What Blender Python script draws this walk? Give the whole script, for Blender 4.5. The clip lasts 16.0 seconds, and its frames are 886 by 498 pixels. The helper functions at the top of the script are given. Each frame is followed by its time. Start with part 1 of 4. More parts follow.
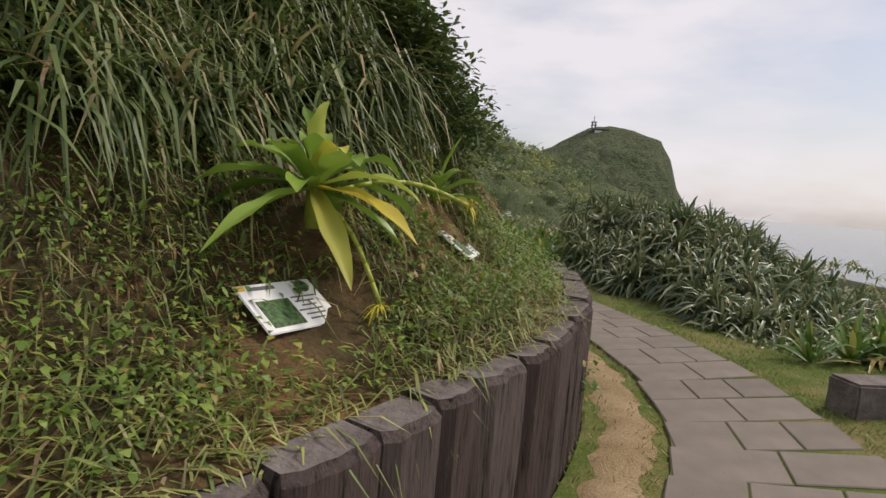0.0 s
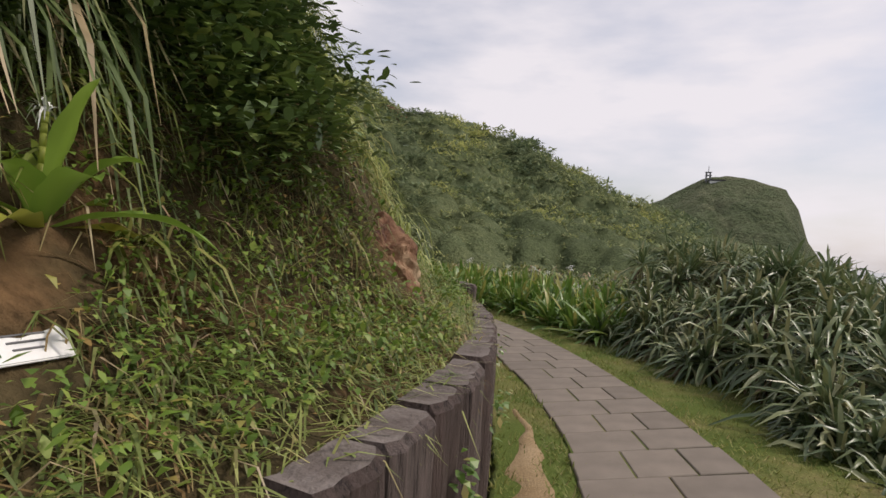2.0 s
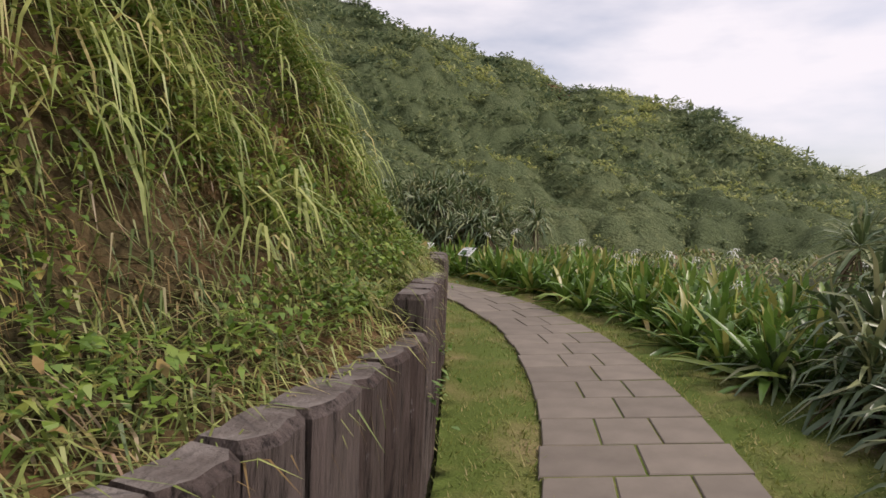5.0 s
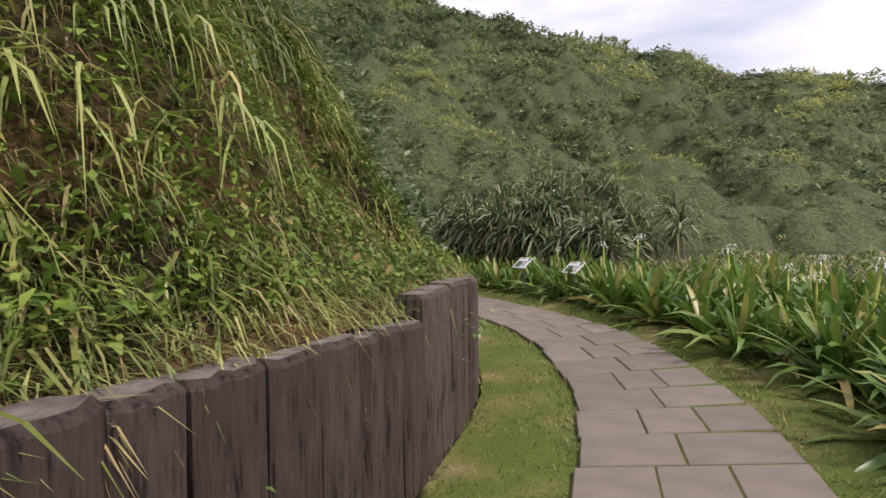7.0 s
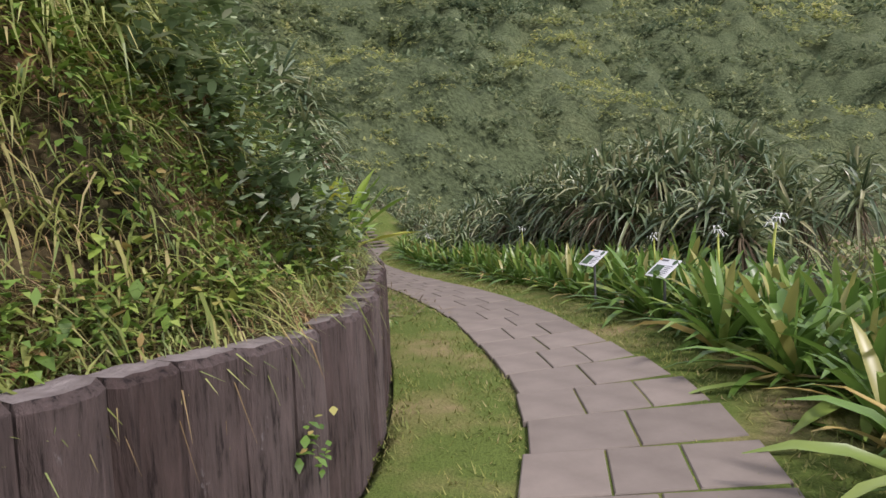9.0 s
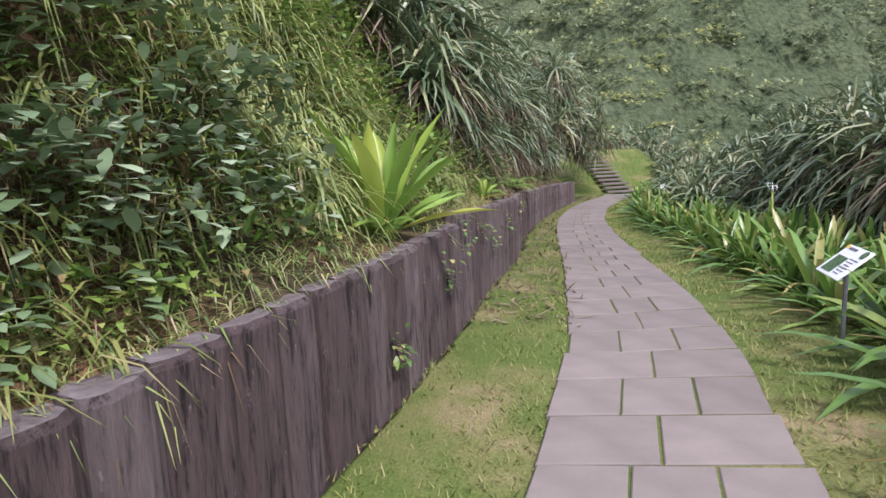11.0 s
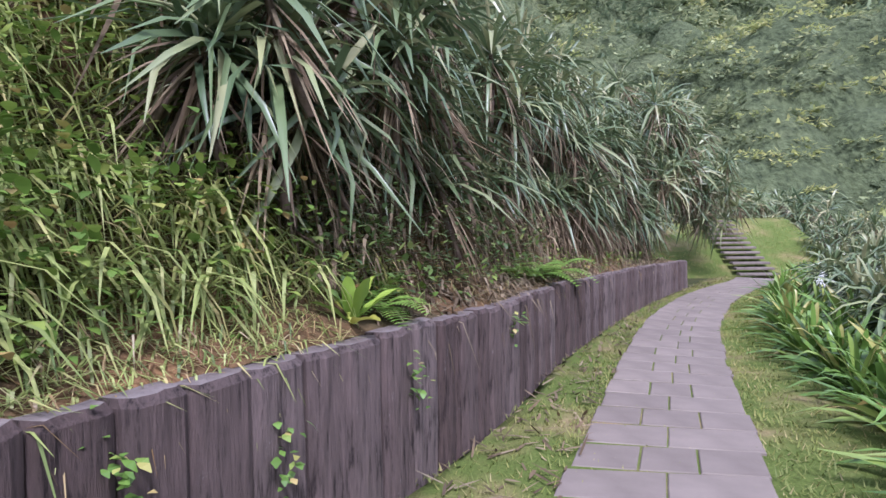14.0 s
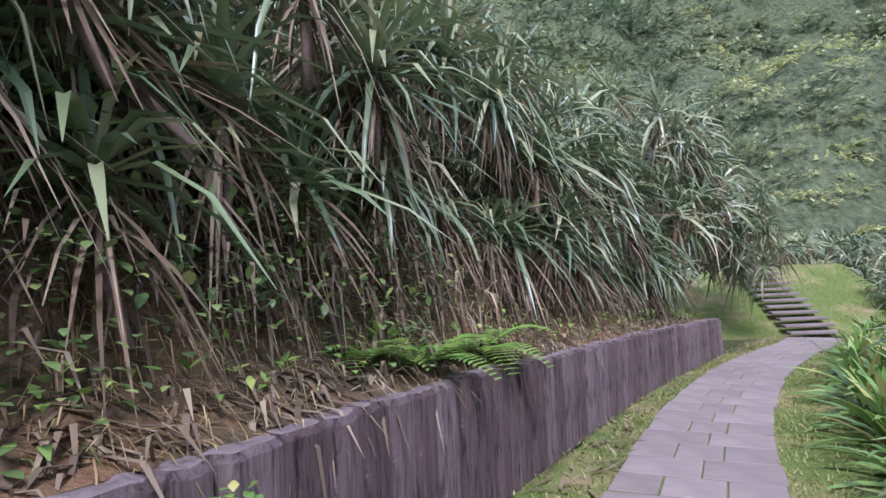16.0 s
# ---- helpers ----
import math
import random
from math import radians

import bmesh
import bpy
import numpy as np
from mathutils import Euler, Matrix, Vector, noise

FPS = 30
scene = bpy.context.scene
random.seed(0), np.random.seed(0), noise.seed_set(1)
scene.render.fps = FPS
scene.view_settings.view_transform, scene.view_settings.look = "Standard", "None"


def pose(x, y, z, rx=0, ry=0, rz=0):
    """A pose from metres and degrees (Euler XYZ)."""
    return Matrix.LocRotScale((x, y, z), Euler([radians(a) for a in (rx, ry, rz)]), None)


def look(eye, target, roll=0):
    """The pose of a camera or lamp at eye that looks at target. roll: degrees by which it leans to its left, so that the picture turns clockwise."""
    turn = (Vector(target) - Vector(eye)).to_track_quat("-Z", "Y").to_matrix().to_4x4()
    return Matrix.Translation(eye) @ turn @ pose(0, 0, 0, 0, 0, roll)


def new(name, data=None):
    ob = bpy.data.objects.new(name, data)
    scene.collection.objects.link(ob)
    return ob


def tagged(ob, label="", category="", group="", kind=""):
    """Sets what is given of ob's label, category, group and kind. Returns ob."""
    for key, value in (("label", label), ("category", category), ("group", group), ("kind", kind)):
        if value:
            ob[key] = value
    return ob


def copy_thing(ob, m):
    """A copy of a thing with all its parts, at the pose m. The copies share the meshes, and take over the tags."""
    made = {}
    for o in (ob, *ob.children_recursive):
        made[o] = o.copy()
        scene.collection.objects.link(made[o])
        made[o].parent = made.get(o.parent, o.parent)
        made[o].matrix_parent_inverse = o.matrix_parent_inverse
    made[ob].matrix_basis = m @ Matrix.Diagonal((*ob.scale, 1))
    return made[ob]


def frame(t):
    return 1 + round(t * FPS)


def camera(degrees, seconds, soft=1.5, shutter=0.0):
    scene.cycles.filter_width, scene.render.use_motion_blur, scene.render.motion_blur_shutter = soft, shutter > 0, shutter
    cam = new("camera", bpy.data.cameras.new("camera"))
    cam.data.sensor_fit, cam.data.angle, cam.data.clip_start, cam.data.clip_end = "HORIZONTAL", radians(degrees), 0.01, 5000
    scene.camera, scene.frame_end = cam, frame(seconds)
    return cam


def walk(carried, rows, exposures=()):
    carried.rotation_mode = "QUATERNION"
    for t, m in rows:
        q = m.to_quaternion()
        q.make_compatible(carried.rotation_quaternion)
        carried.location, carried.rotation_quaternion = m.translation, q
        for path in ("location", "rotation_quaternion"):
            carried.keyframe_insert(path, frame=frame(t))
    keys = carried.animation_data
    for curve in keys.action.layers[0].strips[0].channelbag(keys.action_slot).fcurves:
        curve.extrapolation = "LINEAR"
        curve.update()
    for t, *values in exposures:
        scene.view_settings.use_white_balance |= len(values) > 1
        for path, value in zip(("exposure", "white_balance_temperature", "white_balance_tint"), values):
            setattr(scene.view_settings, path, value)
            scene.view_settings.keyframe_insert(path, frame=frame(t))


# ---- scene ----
cam = camera(73.67, 16.0)
PATH = [
    (0.0, pose(-0.000, -0.000, 1.500, 84.37, -4.57, 0.21)),
    (0.5, pose(0.445, 0.709, 1.486, 87.31, -4.43, -1.08)),
    (1.0, pose(0.820, 1.319, 1.494, 86.91, -4.48, 3.57)),
    (1.5, pose(1.138, 1.931, 1.482, 86.01, -3.88, 10.12)),
    (2.0, pose(1.479, 2.619, 1.458, 89.14, -3.65, 10.49)),
    (2.5, pose(1.675, 3.420, 1.407, 85.25, -3.35, 14.59)),
    (3.0, pose(1.883, 4.163, 1.400, 90.08, -3.80, 15.50)),
    (3.5, pose(1.977, 4.847, 1.317, 84.46, -3.16, 21.46)),
    (4.0, pose(2.029, 5.468, 1.339, 89.24, -4.38, 20.20)),
    (4.2, pose(2.035, 5.725, 1.348, 86.47, -4.04, 21.41)),
    (5.25, pose(1.991, 7.134, 1.368, 87.43, -1.37, 28.00)),
    (6.3, pose(1.858, 8.629, 1.381, 88.39, 1.29, 34.59)),
    (6.5, pose(1.817, 8.932, 1.359, 85.47, 0.30, 38.05)),
    (7, pose(1.687, 9.762, 1.315, 87.97, 1.01, 41.89)),
    (7.5, pose(1.487, 10.647, 1.355, 84.60, 1.40, 47.45)),
    (8, pose(1.154, 11.513, 1.356, 83.58, 2.65, 49.23)),
    (8.2, pose(1.030, 11.831, 1.353, 86.75, 2.96, 48.02)),
    (9.25, pose(0.586, 13.516, 1.365, 84.47, 2.22, 60.56)),
    (10.3, pose(-0.013, 14.944, 1.387, 82.19, 1.48, 73.09)),
    (10.5, pose(-0.206, 15.124, 1.450, 83.82, 1.98, 73.39)),
    (11.0, pose(-0.807, 15.497, 1.480, 81.03, 2.56, 83.08)),
    (11.5, pose(-1.367, 15.918, 1.500, 85.38, 2.71, 85.49)),
    (12.0, pose(-2.049, 16.274, 1.489, 83.93, 1.57, 85.63)),
    (12.5, pose(-2.788, 16.628, 1.490, 84.90, 1.54, 85.18)),
    (13.0, pose(-3.411, 16.954, 1.486, 85.04, 2.60, 96.95)),
    (13.5, pose(-4.155, 17.291, 1.456, 86.87, 1.81, 93.67)),
    (14.0, pose(-4.945, 17.621, 1.455, 87.41, 0.90, 95.54)),
    (14.5, pose(-5.740, 17.948, 1.405, 88.07, 1.66, 93.39)),
    (15.0, pose(-6.473, 18.239, 1.387, 89.68, 0.26, 95.41)),
    (15.5, pose(-7.225, 18.412, 1.329, 87.11, 1.85, 97.88)),
    (16.0, pose(-7.920, 18.683, 1.301, 93.61, 2.86, 98.67)),
]
walk(cam, PATH, exposures=[(0.0, 0.14, 6950, 16), (4.0, 0.24, 6950, 18), (7.0, 0.55, 6750, 20), (8.2, 0.62, 6550, 21), (10.3, 1.08, 5900, 25), (12.5, 1.38, 5560, 28), (16.0, 1.42, 5250, 33)])


# ---- world and sun ----
SUN_EL, SUN_AZ = radians(52), radians(-70)
world = bpy.data.worlds.new("sky")
scene.world = world
world.use_nodes = True
wn, wl = world.node_tree.nodes, world.node_tree.links
wn.clear()
sky = wn.new("ShaderNodeTexSky")
sky.sky_type = "NISHITA"
sky.sun_disc = False
sky.sun_elevation, sky.sun_rotation = SUN_EL, -SUN_AZ
sky.air_density, sky.dust_density = 1.0, 2.0
wco = wn.new("ShaderNodeTexCoord")
wmap = wn.new("ShaderNodeMapping")
wmap.inputs["Scale"].default_value = (1.0, 1.0, 3.2)
wno = wn.new("ShaderNodeTexNoise")
wno.inputs["Scale"].default_value = 2.3
wno.inputs["Detail"].default_value = 6
wno.inputs["Roughness"].default_value = 0.5
wramp = wn.new("ShaderNodeValToRGB")
wramp.color_ramp.elements[0].position, wramp.color_ramp.elements[0].color = 0.38, (0.3, 0.3, 0.3, 1)
wramp.color_ramp.elements[1].position, wramp.color_ramp.elements[1].color = 0.60, (0.95, 0.95, 0.95, 1)
wmix = wn.new("ShaderNodeMix")
wmix.data_type = "RGBA"
wmix.inputs["B"].default_value = (7.0, 7.15, 7.7, 1)
wbg = wn.new("ShaderNodeBackground")
wbg.inputs["Strength"].default_value = 0.105
wout = wn.new("ShaderNodeOutputWorld")
wl.new(wco.outputs["Generated"], wmap.inputs["Vector"])
wl.new(wmap.outputs["Vector"], wno.inputs["Vector"])
wl.new(wno.outputs["Fac"], wramp.inputs["Fac"])
wl.new(wramp.outputs["Color"], wmix.inputs["Factor"])
wl.new(sky.outputs["Color"], wmix.inputs["A"])
wl.new(wmix.outputs["Result"], wbg.inputs["Color"])
wl.new(wbg.outputs["Background"], wout.inputs["Surface"])

sun = new("sun", bpy.data.lights.new("sun", "SUN"))
sun.data.energy, sun.data.angle, sun.data.color = 2.0, radians(12), (1.0, 0.96, 0.9)
sun_dir = Vector((-math.sin(SUN_AZ) * math.cos(SUN_EL), math.cos(SUN_AZ) * math.cos(SUN_EL), math.sin(SUN_EL)))
sun.matrix_world = look(sun_dir * 100, (0, 0, 0))


# ---- materials ----
def material(name, rough=0.8, spec=0.3):
    m = bpy.data.materials.new(name)
    m.use_nodes = True
    b = m.node_tree.nodes["Principled BSDF"]
    b.inputs["Roughness"].default_value = rough
    b.inputs["Specular IOR Level"].default_value = spec
    return m, m.node_tree.nodes, m.node_tree.links, b


def ramp(nodes, stops):
    r = nodes.new("ShaderNodeValToRGB")
    while len(r.color_ramp.elements) < len(stops):
        r.color_ramp.elements.new(0.5)
    for e, (p, c) in zip(r.color_ramp.elements, stops):
        e.position, e.color = p, (*c, 1)
    return r


def noise_tex(nodes, links, scale, detail=5, stretch=None, rough=0.6):
    co = nodes.new("ShaderNodeTexCoord")
    n = nodes.new("ShaderNodeTexNoise")
    n.inputs["Scale"].default_value, n.inputs["Detail"].default_value = scale, detail
    n.inputs["Roughness"].default_value = rough
    if stretch:
        mp = nodes.new("ShaderNodeMapping")
        mp.inputs["Scale"].default_value = stretch
        links.new(co.outputs["Object"], mp.inputs["Vector"])
        links.new(mp.outputs["Vector"], n.inputs["Vector"])
    else:
        links.new(co.outputs["Object"], n.inputs["Vector"])
    return n


def blend(nodes, links, fac, a, b, kind="MIX"):
    m = nodes.new("ShaderNodeMix")
    m.data_type, m.blend_type = "RGBA", kind
    for sock, v in (("Factor", fac), ("A", a), ("B", b)):
        if isinstance(v, (int, float)):
            m.inputs[sock].default_value = v
        elif isinstance(v, tuple):
            m.inputs[sock].default_value = (*v, 1)
        else:
            links.new(v, m.inputs[sock])
    return m.outputs["Result"]


def bump(nodes, links, bsdf, height, strength, dist):
    bp = nodes.new("ShaderNodeBump")
    bp.inputs["Strength"].default_value, bp.inputs["Distance"].default_value = strength, dist
    links.new(height, bp.inputs["Height"])
    links.new(bp.outputs["Normal"], bsdf.inputs["Normal"])


def ground_material(name, stops, scale, fine=40.0, tint=(0.5, 0.5, 0.5), height=0.03):
    m, n, l, b = material(name, 0.95, 0.15)
    big, small = noise_tex(n, l, scale), noise_tex(n, l, fine, 6)
    r = ramp(n, stops)
    l.new(big.outputs["Fac"], r.inputs["Fac"])
    r2 = ramp(n, [(0.3, (0.45, 0.45, 0.45)), (0.7, (1.0, 1.0, 1.0))])
    l.new(small.outputs["Fac"], r2.inputs["Fac"])
    l.new(blend(n, l, 0.8, r.outputs["Color"], r2.outputs["Color"], "MULTIPLY"), b.inputs["Base Color"])
    bump(n, l, b, small.outputs["Fac"], 0.8, height)
    return m


def leaf_material(name, stops, rough=0.45, spec=0.4, through_light=0.25, patch=0.5, grain=0.9):
    """Leaves that differ one from the next, with larger patches of tone over the ground they cover."""
    m, n, l, b = material(name, rough, spec)
    geo = n.new("ShaderNodeNewGeometry")
    r = ramp(n, stops)
    l.new(geo.outputs["Random Per Island"], r.inputs["Fac"])
    big = noise_tex(n, l, grain, 3)
    r2 = ramp(n, [(0.35, (0.62, 0.68, 0.62)), (0.65, (1.15, 1.1, 0.9))])
    l.new(big.outputs["Fac"], r2.inputs["Fac"])
    col = blend(n, l, patch, r.outputs["Color"], r2.outputs["Color"], "MULTIPLY")
    l.new(col, b.inputs["Base Color"])
    tr = n.new("ShaderNodeBsdfTranslucent")
    l.new(col, tr.inputs["Color"])
    mix = n.new("ShaderNodeMixShader")
    mix.inputs["Fac"].default_value = through_light
    l.new(b.outputs["BSDF"], mix.inputs[1])
    l.new(tr.outputs["BSDF"], mix.inputs[2])
    l.new(mix.outputs["Shader"], n["Material Output"].inputs["Surface"])
    return m


def plain(name, col, rough=0.6, spec=0.3, vary=0.15, scale=30.0, metal=0.0):
    m, n, l, b = material(name, rough, spec)
    b.inputs["Metallic"].default_value = metal
    nz = noise_tex(n, l, scale)
    r = ramp(n, [(0.3, tuple(c * (1 - vary) for c in col)), (0.7, tuple(min(1, c * (1 + vary)) for c in col))])
    l.new(nz.outputs["Fac"], r.inputs["Fac"])
    l.new(r.outputs["Color"], b.inputs["Base Color"])
    return m


M_VERGE = ground_material("verge_soil", [(0.46, (0.12, 0.165, 0.035)), (0.58, (0.2, 0.2, 0.065)), (0.72, (0.36, 0.27, 0.145))], 1.1, 60, height=0.02)
M_BANK = ground_material("bank_soil", [(0.3, (0.055, 0.048, 0.023)), (0.47, (0.10, 0.076, 0.036)), (0.58, (0.165, 0.1, 0.047)), (0.72, (0.32, 0.18, 0.083))], 1.0, 18, height=0.06)
M_FIELD = ground_material("field_soil", [(0.35, (0.03, 0.04, 0.015)), (0.65, (0.07, 0.075, 0.025))], 0.6, 15, height=0.05)
M_SAND = ground_material("worn_sand", [(0.35, (0.33, 0.23, 0.12)), (0.65, (0.46, 0.34, 0.2))], 2.5, 70, height=0.015)
M_TURF = leaf_material("turf_blade", [(0.0, (0.14, 0.18, 0.04)), (0.5, (0.23, 0.26, 0.07)), (0.8, (0.27, 0.27, 0.08)), (1.0, (0.42, 0.35, 0.17))], 0.6, 0.25, 0.3)
M_WEED = leaf_material("weed_leaf", [(0.0, (0.080, 0.145, 0.026)), (0.55, (0.160, 0.261, 0.043)), (0.9, (0.275, 0.348, 0.072)), (1.0, (0.348, 0.217, 0.087))], 0.5, 0.35)
M_GRASS = leaf_material("bank_grass", [(0.0, (0.094, 0.141, 0.045)), (0.5, (0.188, 0.242, 0.073)), (0.84, (0.296, 0.296, 0.109)), (0.96, (0.457, 0.363, 0.236)), (1.0, (0.336, 0.202, 0.128))], 0.5, 0.35)
M_STRAW = leaf_material("dry_grass", [(0.0, (0.19, 0.115, 0.05)), (0.5, (0.33, 0.23, 0.11)), (0.8, (0.45, 0.34, 0.18)), (1.0, (0.16, 0.17, 0.05))], 0.7, 0.2)
M_CANE = leaf_material("cane_grass", [(0.0, (0.077, 0.123, 0.037)), (0.6, (0.154, 0.208, 0.065)), (0.85, (0.277, 0.293, 0.129)), (1.0, (0.462, 0.339, 0.203))], 0.45, 0.4)
M_PAND = leaf_material("screw_pine_leaf", [(0.0, (0.086, 0.133, 0.064)), (0.5, (0.144, 0.197, 0.087)), (0.85, (0.257, 0.282, 0.136)), (1.0, (0.374, 0.352, 0.192))], 0.36, 0.5, 0.15)
M_DEAD = leaf_material("dead_leaf", [(0.0, (0.08, 0.058, 0.036)), (0.6, (0.165, 0.122, 0.075)), (1.0, (0.31, 0.25, 0.165))], 0.75, 0.2, 0.1)
M_CRIN = leaf_material("spider_lily_leaf", [(0.0, (0.090, 0.172, 0.035)), (0.6, (0.156, 0.276, 0.051)), (0.9, (0.290, 0.356, 0.086)), (1.0, (0.507, 0.380, 0.154))], 0.35, 0.45, 0.25)
M_LILY = leaf_material("broad_lily_leaf", [(0.0, (0.163, 0.275, 0.044)), (0.6, (0.275, 0.413, 0.062)), (0.85, (0.425, 0.500, 0.088)), (1.0, (0.650, 0.525, 0.075))], 0.35, 0.45, 0.3, 0.2)
M_SHRUB = leaf_material("grey_shrub_leaf", [(0.0, (0.106, 0.160, 0.064)), (0.6, (0.178, 0.248, 0.117)), (0.9, (0.355, 0.426, 0.253)), (1.0, (0.544, 0.544, 0.422))], 0.5, 0.4, 0.15)
# the three hill leaf colours are lightened and greyed, with aerial haze mixed in
M_HILLV = leaf_material("hill_scrub", [(0.0, (0.164, 0.208, 0.114)), (0.6, (0.253, 0.300, 0.158)), (1.0, (0.409, 0.431, 0.229))], 0.8, 0.15, 0.35, 0.7, 0.12)
M_HILLD = leaf_material("hill_dark_leaf", [(0.0, (0.106, 0.146, 0.088)), (0.6, (0.164, 0.216, 0.123)), (1.0, (0.262, 0.308, 0.175))], 0.8, 0.15, 0.3, 0.7, 0.12)
M_HILLG = leaf_material("hill_grass_blade", [(0.0, (0.255, 0.299, 0.111)), (0.6, (0.390, 0.420, 0.154)), (1.0, (0.560, 0.533, 0.239))], 0.8, 0.15, 0.4, 0.6, 0.12)
M_SEDGE = leaf_material("bright_sedge", [(0.0, (0.22, 0.28, 0.08)), (0.5, (0.34, 0.40, 0.12)), (0.9, (0.48, 0.5, 0.18)), (1.0, (0.55, 0.45, 0.2))], 0.45, 0.4, 0.35, 0.3)
M_DARKLEAF = leaf_material("dark_shrub_leaf", [(0.0, (0.056, 0.096, 0.032)), (0.7, (0.112, 0.176, 0.048)), (1.0, (0.224, 0.272, 0.080))], 0.4, 0.45, 0.15)
M_FERN = leaf_material("fern_leaf", [(0.0, (0.13, 0.26, 0.04)), (1.0, (0.26, 0.4, 0.08))], 0.5, 0.3, 0.3)
M_PETAL = plain("white_petal", (0.8, 0.8, 0.74), 0.5, vary=0.08)
M_YELLOW = plain("yellow_fruit", (0.55, 0.47, 0.05), 0.45)
M_STALK = plain("flower_stalk", (0.36, 0.40, 0.07), 0.45)
M_BRANCH = plain("branch_bark", (0.13, 0.095, 0.065), 0.9, vary=0.35)
M_PANEL = plain("sign_panel", (0.8, 0.8, 0.77), 0.35, 0.5, 0.04)
M_PRINT = plain("sign_print", (0.12, 0.12, 0.12), 0.5)
M_PHOTO = plain("sign_photo", (0.07, 0.13, 0.05), 0.4, vary=0.9, scale=45)
M_ORANGE = plain("sign_orange", (0.75, 0.45, 0.06), 0.5)
M_STEEL = plain("sign_steel", (0.18, 0.18, 0.18), 0.45, metal=0.6)
M_WHITE = plain("white_paint", (0.75, 0.75, 0.74), 0.6, vary=0.05, scale=1)
M_RED = plain("red_roof", (0.36, 0.10, 0.06), 0.8, scale=1)
M_ROOF = plain("dark_roof", (0.06, 0.06, 0.06), 0.8, scale=1)


def slab_material():
    m, n, l, b = material("path_slab", 0.8, 0.3)
    info = n.new("ShaderNodeObjectInfo")
    r = ramp(n, [(0.0, (0.176, 0.152, 0.126)), (0.5, (0.196, 0.17, 0.141)), (1.0, (0.218, 0.188, 0.156))])
    l.new(info.outputs["Random"], r.inputs["Fac"])
    big, fine = noise_tex(n, l, 3.0, 6), noise_tex(n, l, 120, 4)
    r2 = ramp(n, [(0.3, (0.78, 0.76, 0.74)), (0.7, (1.08, 1.06, 1.04))])
    l.new(big.outputs["Fac"], r2.inputs["Fac"])
    l.new(blend(n, l, 1.0, r.outputs["Color"], r2.outputs["Color"], "MULTIPLY"), b.inputs["Base Color"])
    bump(n, l, b, fine.outputs["Fac"], 0.3, 0.004)
    return m


def post_material():
    m, n, l, b = material("imitation_wood_concrete", 0.85, 0.25)
    info = n.new("ShaderNodeObjectInfo")
    r = ramp(n, [(0.0, (0.095, 0.068, 0.058)), (0.6, (0.13, 0.099, 0.087)), (1.0, (0.165, 0.132, 0.118))])
    l.new(info.outputs["Random"], r.inputs["Fac"])
    grain = noise_tex(n, l, 9.0, 8, (3.2, 3.2, 0.35), 0.7)
    r2 = ramp(n, [(0.36, (0.18, 0.17, 0.17)), (0.46, (0.8, 0.79, 0.78)), (0.7, (1.25, 1.2, 1.2))])
    l.new(grain.outputs["Fac"], r2.inputs["Fac"])
    worn = noise_tex(n, l, 7.0, 7, (2.0, 2.0, 0.8), 0.75)
    r3 = ramp(n, [(0.62, (0, 0, 0)), (0.72, (1, 1, 1))])
    l.new(worn.outputs["Fac"], r3.inputs["Fac"])
    col = blend(n, l, 1.0, r.outputs["Color"], r2.outputs["Color"], "MULTIPLY")
    l.new(blend(n, l, r3.outputs["Color"], col, (0.30, 0.27, 0.26)), b.inputs["Base Color"])
    bump(n, l, b, grain.outputs["Fac"], 1.0, 0.05)
    return m


def rock_material(name, stops, scale=3.0):
    m, n, l, b = material(name, 0.9, 0.25)
    nz, fine = noise_tex(n, l, scale, 8), noise_tex(n, l, 25, 6)
    r = ramp(n, stops)
    l.new(nz.outputs["Fac"], r.inputs["Fac"])
    l.new(r.outputs["Color"], b.inputs["Base Color"])
    bump(n, l, b, fine.outputs["Fac"], 0.7, 0.03)
    return m


def hill_material(name, a, bcol, c, k=1.0):
    m, n, l, b = material(name, 0.95, 0.1)
    big, mid, fine = noise_tex(n, l, 0.035 * k, 5), noise_tex(n, l, 0.35 * k, 6), noise_tex(n, l, 2.5 * k, 6)
    r = ramp(n, [(0.32, a), (0.5, bcol), (0.7, c)])
    l.new(blend(n, l, 0.5, big.outputs["Color"], mid.outputs["Color"]), r.inputs["Fac"])
    r2 = ramp(n, [(0.3, (0.35, 0.38, 0.35)), (0.65, (1.2, 1.2, 1.1))])
    l.new(fine.outputs["Fac"], r2.inputs["Fac"])
    l.new(blend(n, l, 0.8, r.outputs["Color"], r2.outputs["Color"], "MULTIPLY"), b.inputs["Base Color"])
    bump(n, l, b, fine.outputs["Fac"], 1.0, 0.8 / k)
    return m


def sea_material():
    m, n, l, b = material("sea_water", 0.12, 0.5)
    wave, foam = noise_tex(n, l, 0.12, 8, (1, 0.5, 1)), noise_tex(n, l, 0.012, 9, (1.0, 0.45, 1), 0.7)
    r = ramp(n, [(0.60, (0.05, 0.085, 0.11)), (0.66, (0.10, 0.15, 0.17)), (0.69, (0.75, 0.78, 0.8))])
    l.new(foam.outputs["Fac"], r.inputs["Fac"])
    l.new(r.outputs["Color"], b.inputs["Base Color"])
    bump(n, l, b, wave.outputs["Fac"], 0.6, 1.2)
    return m


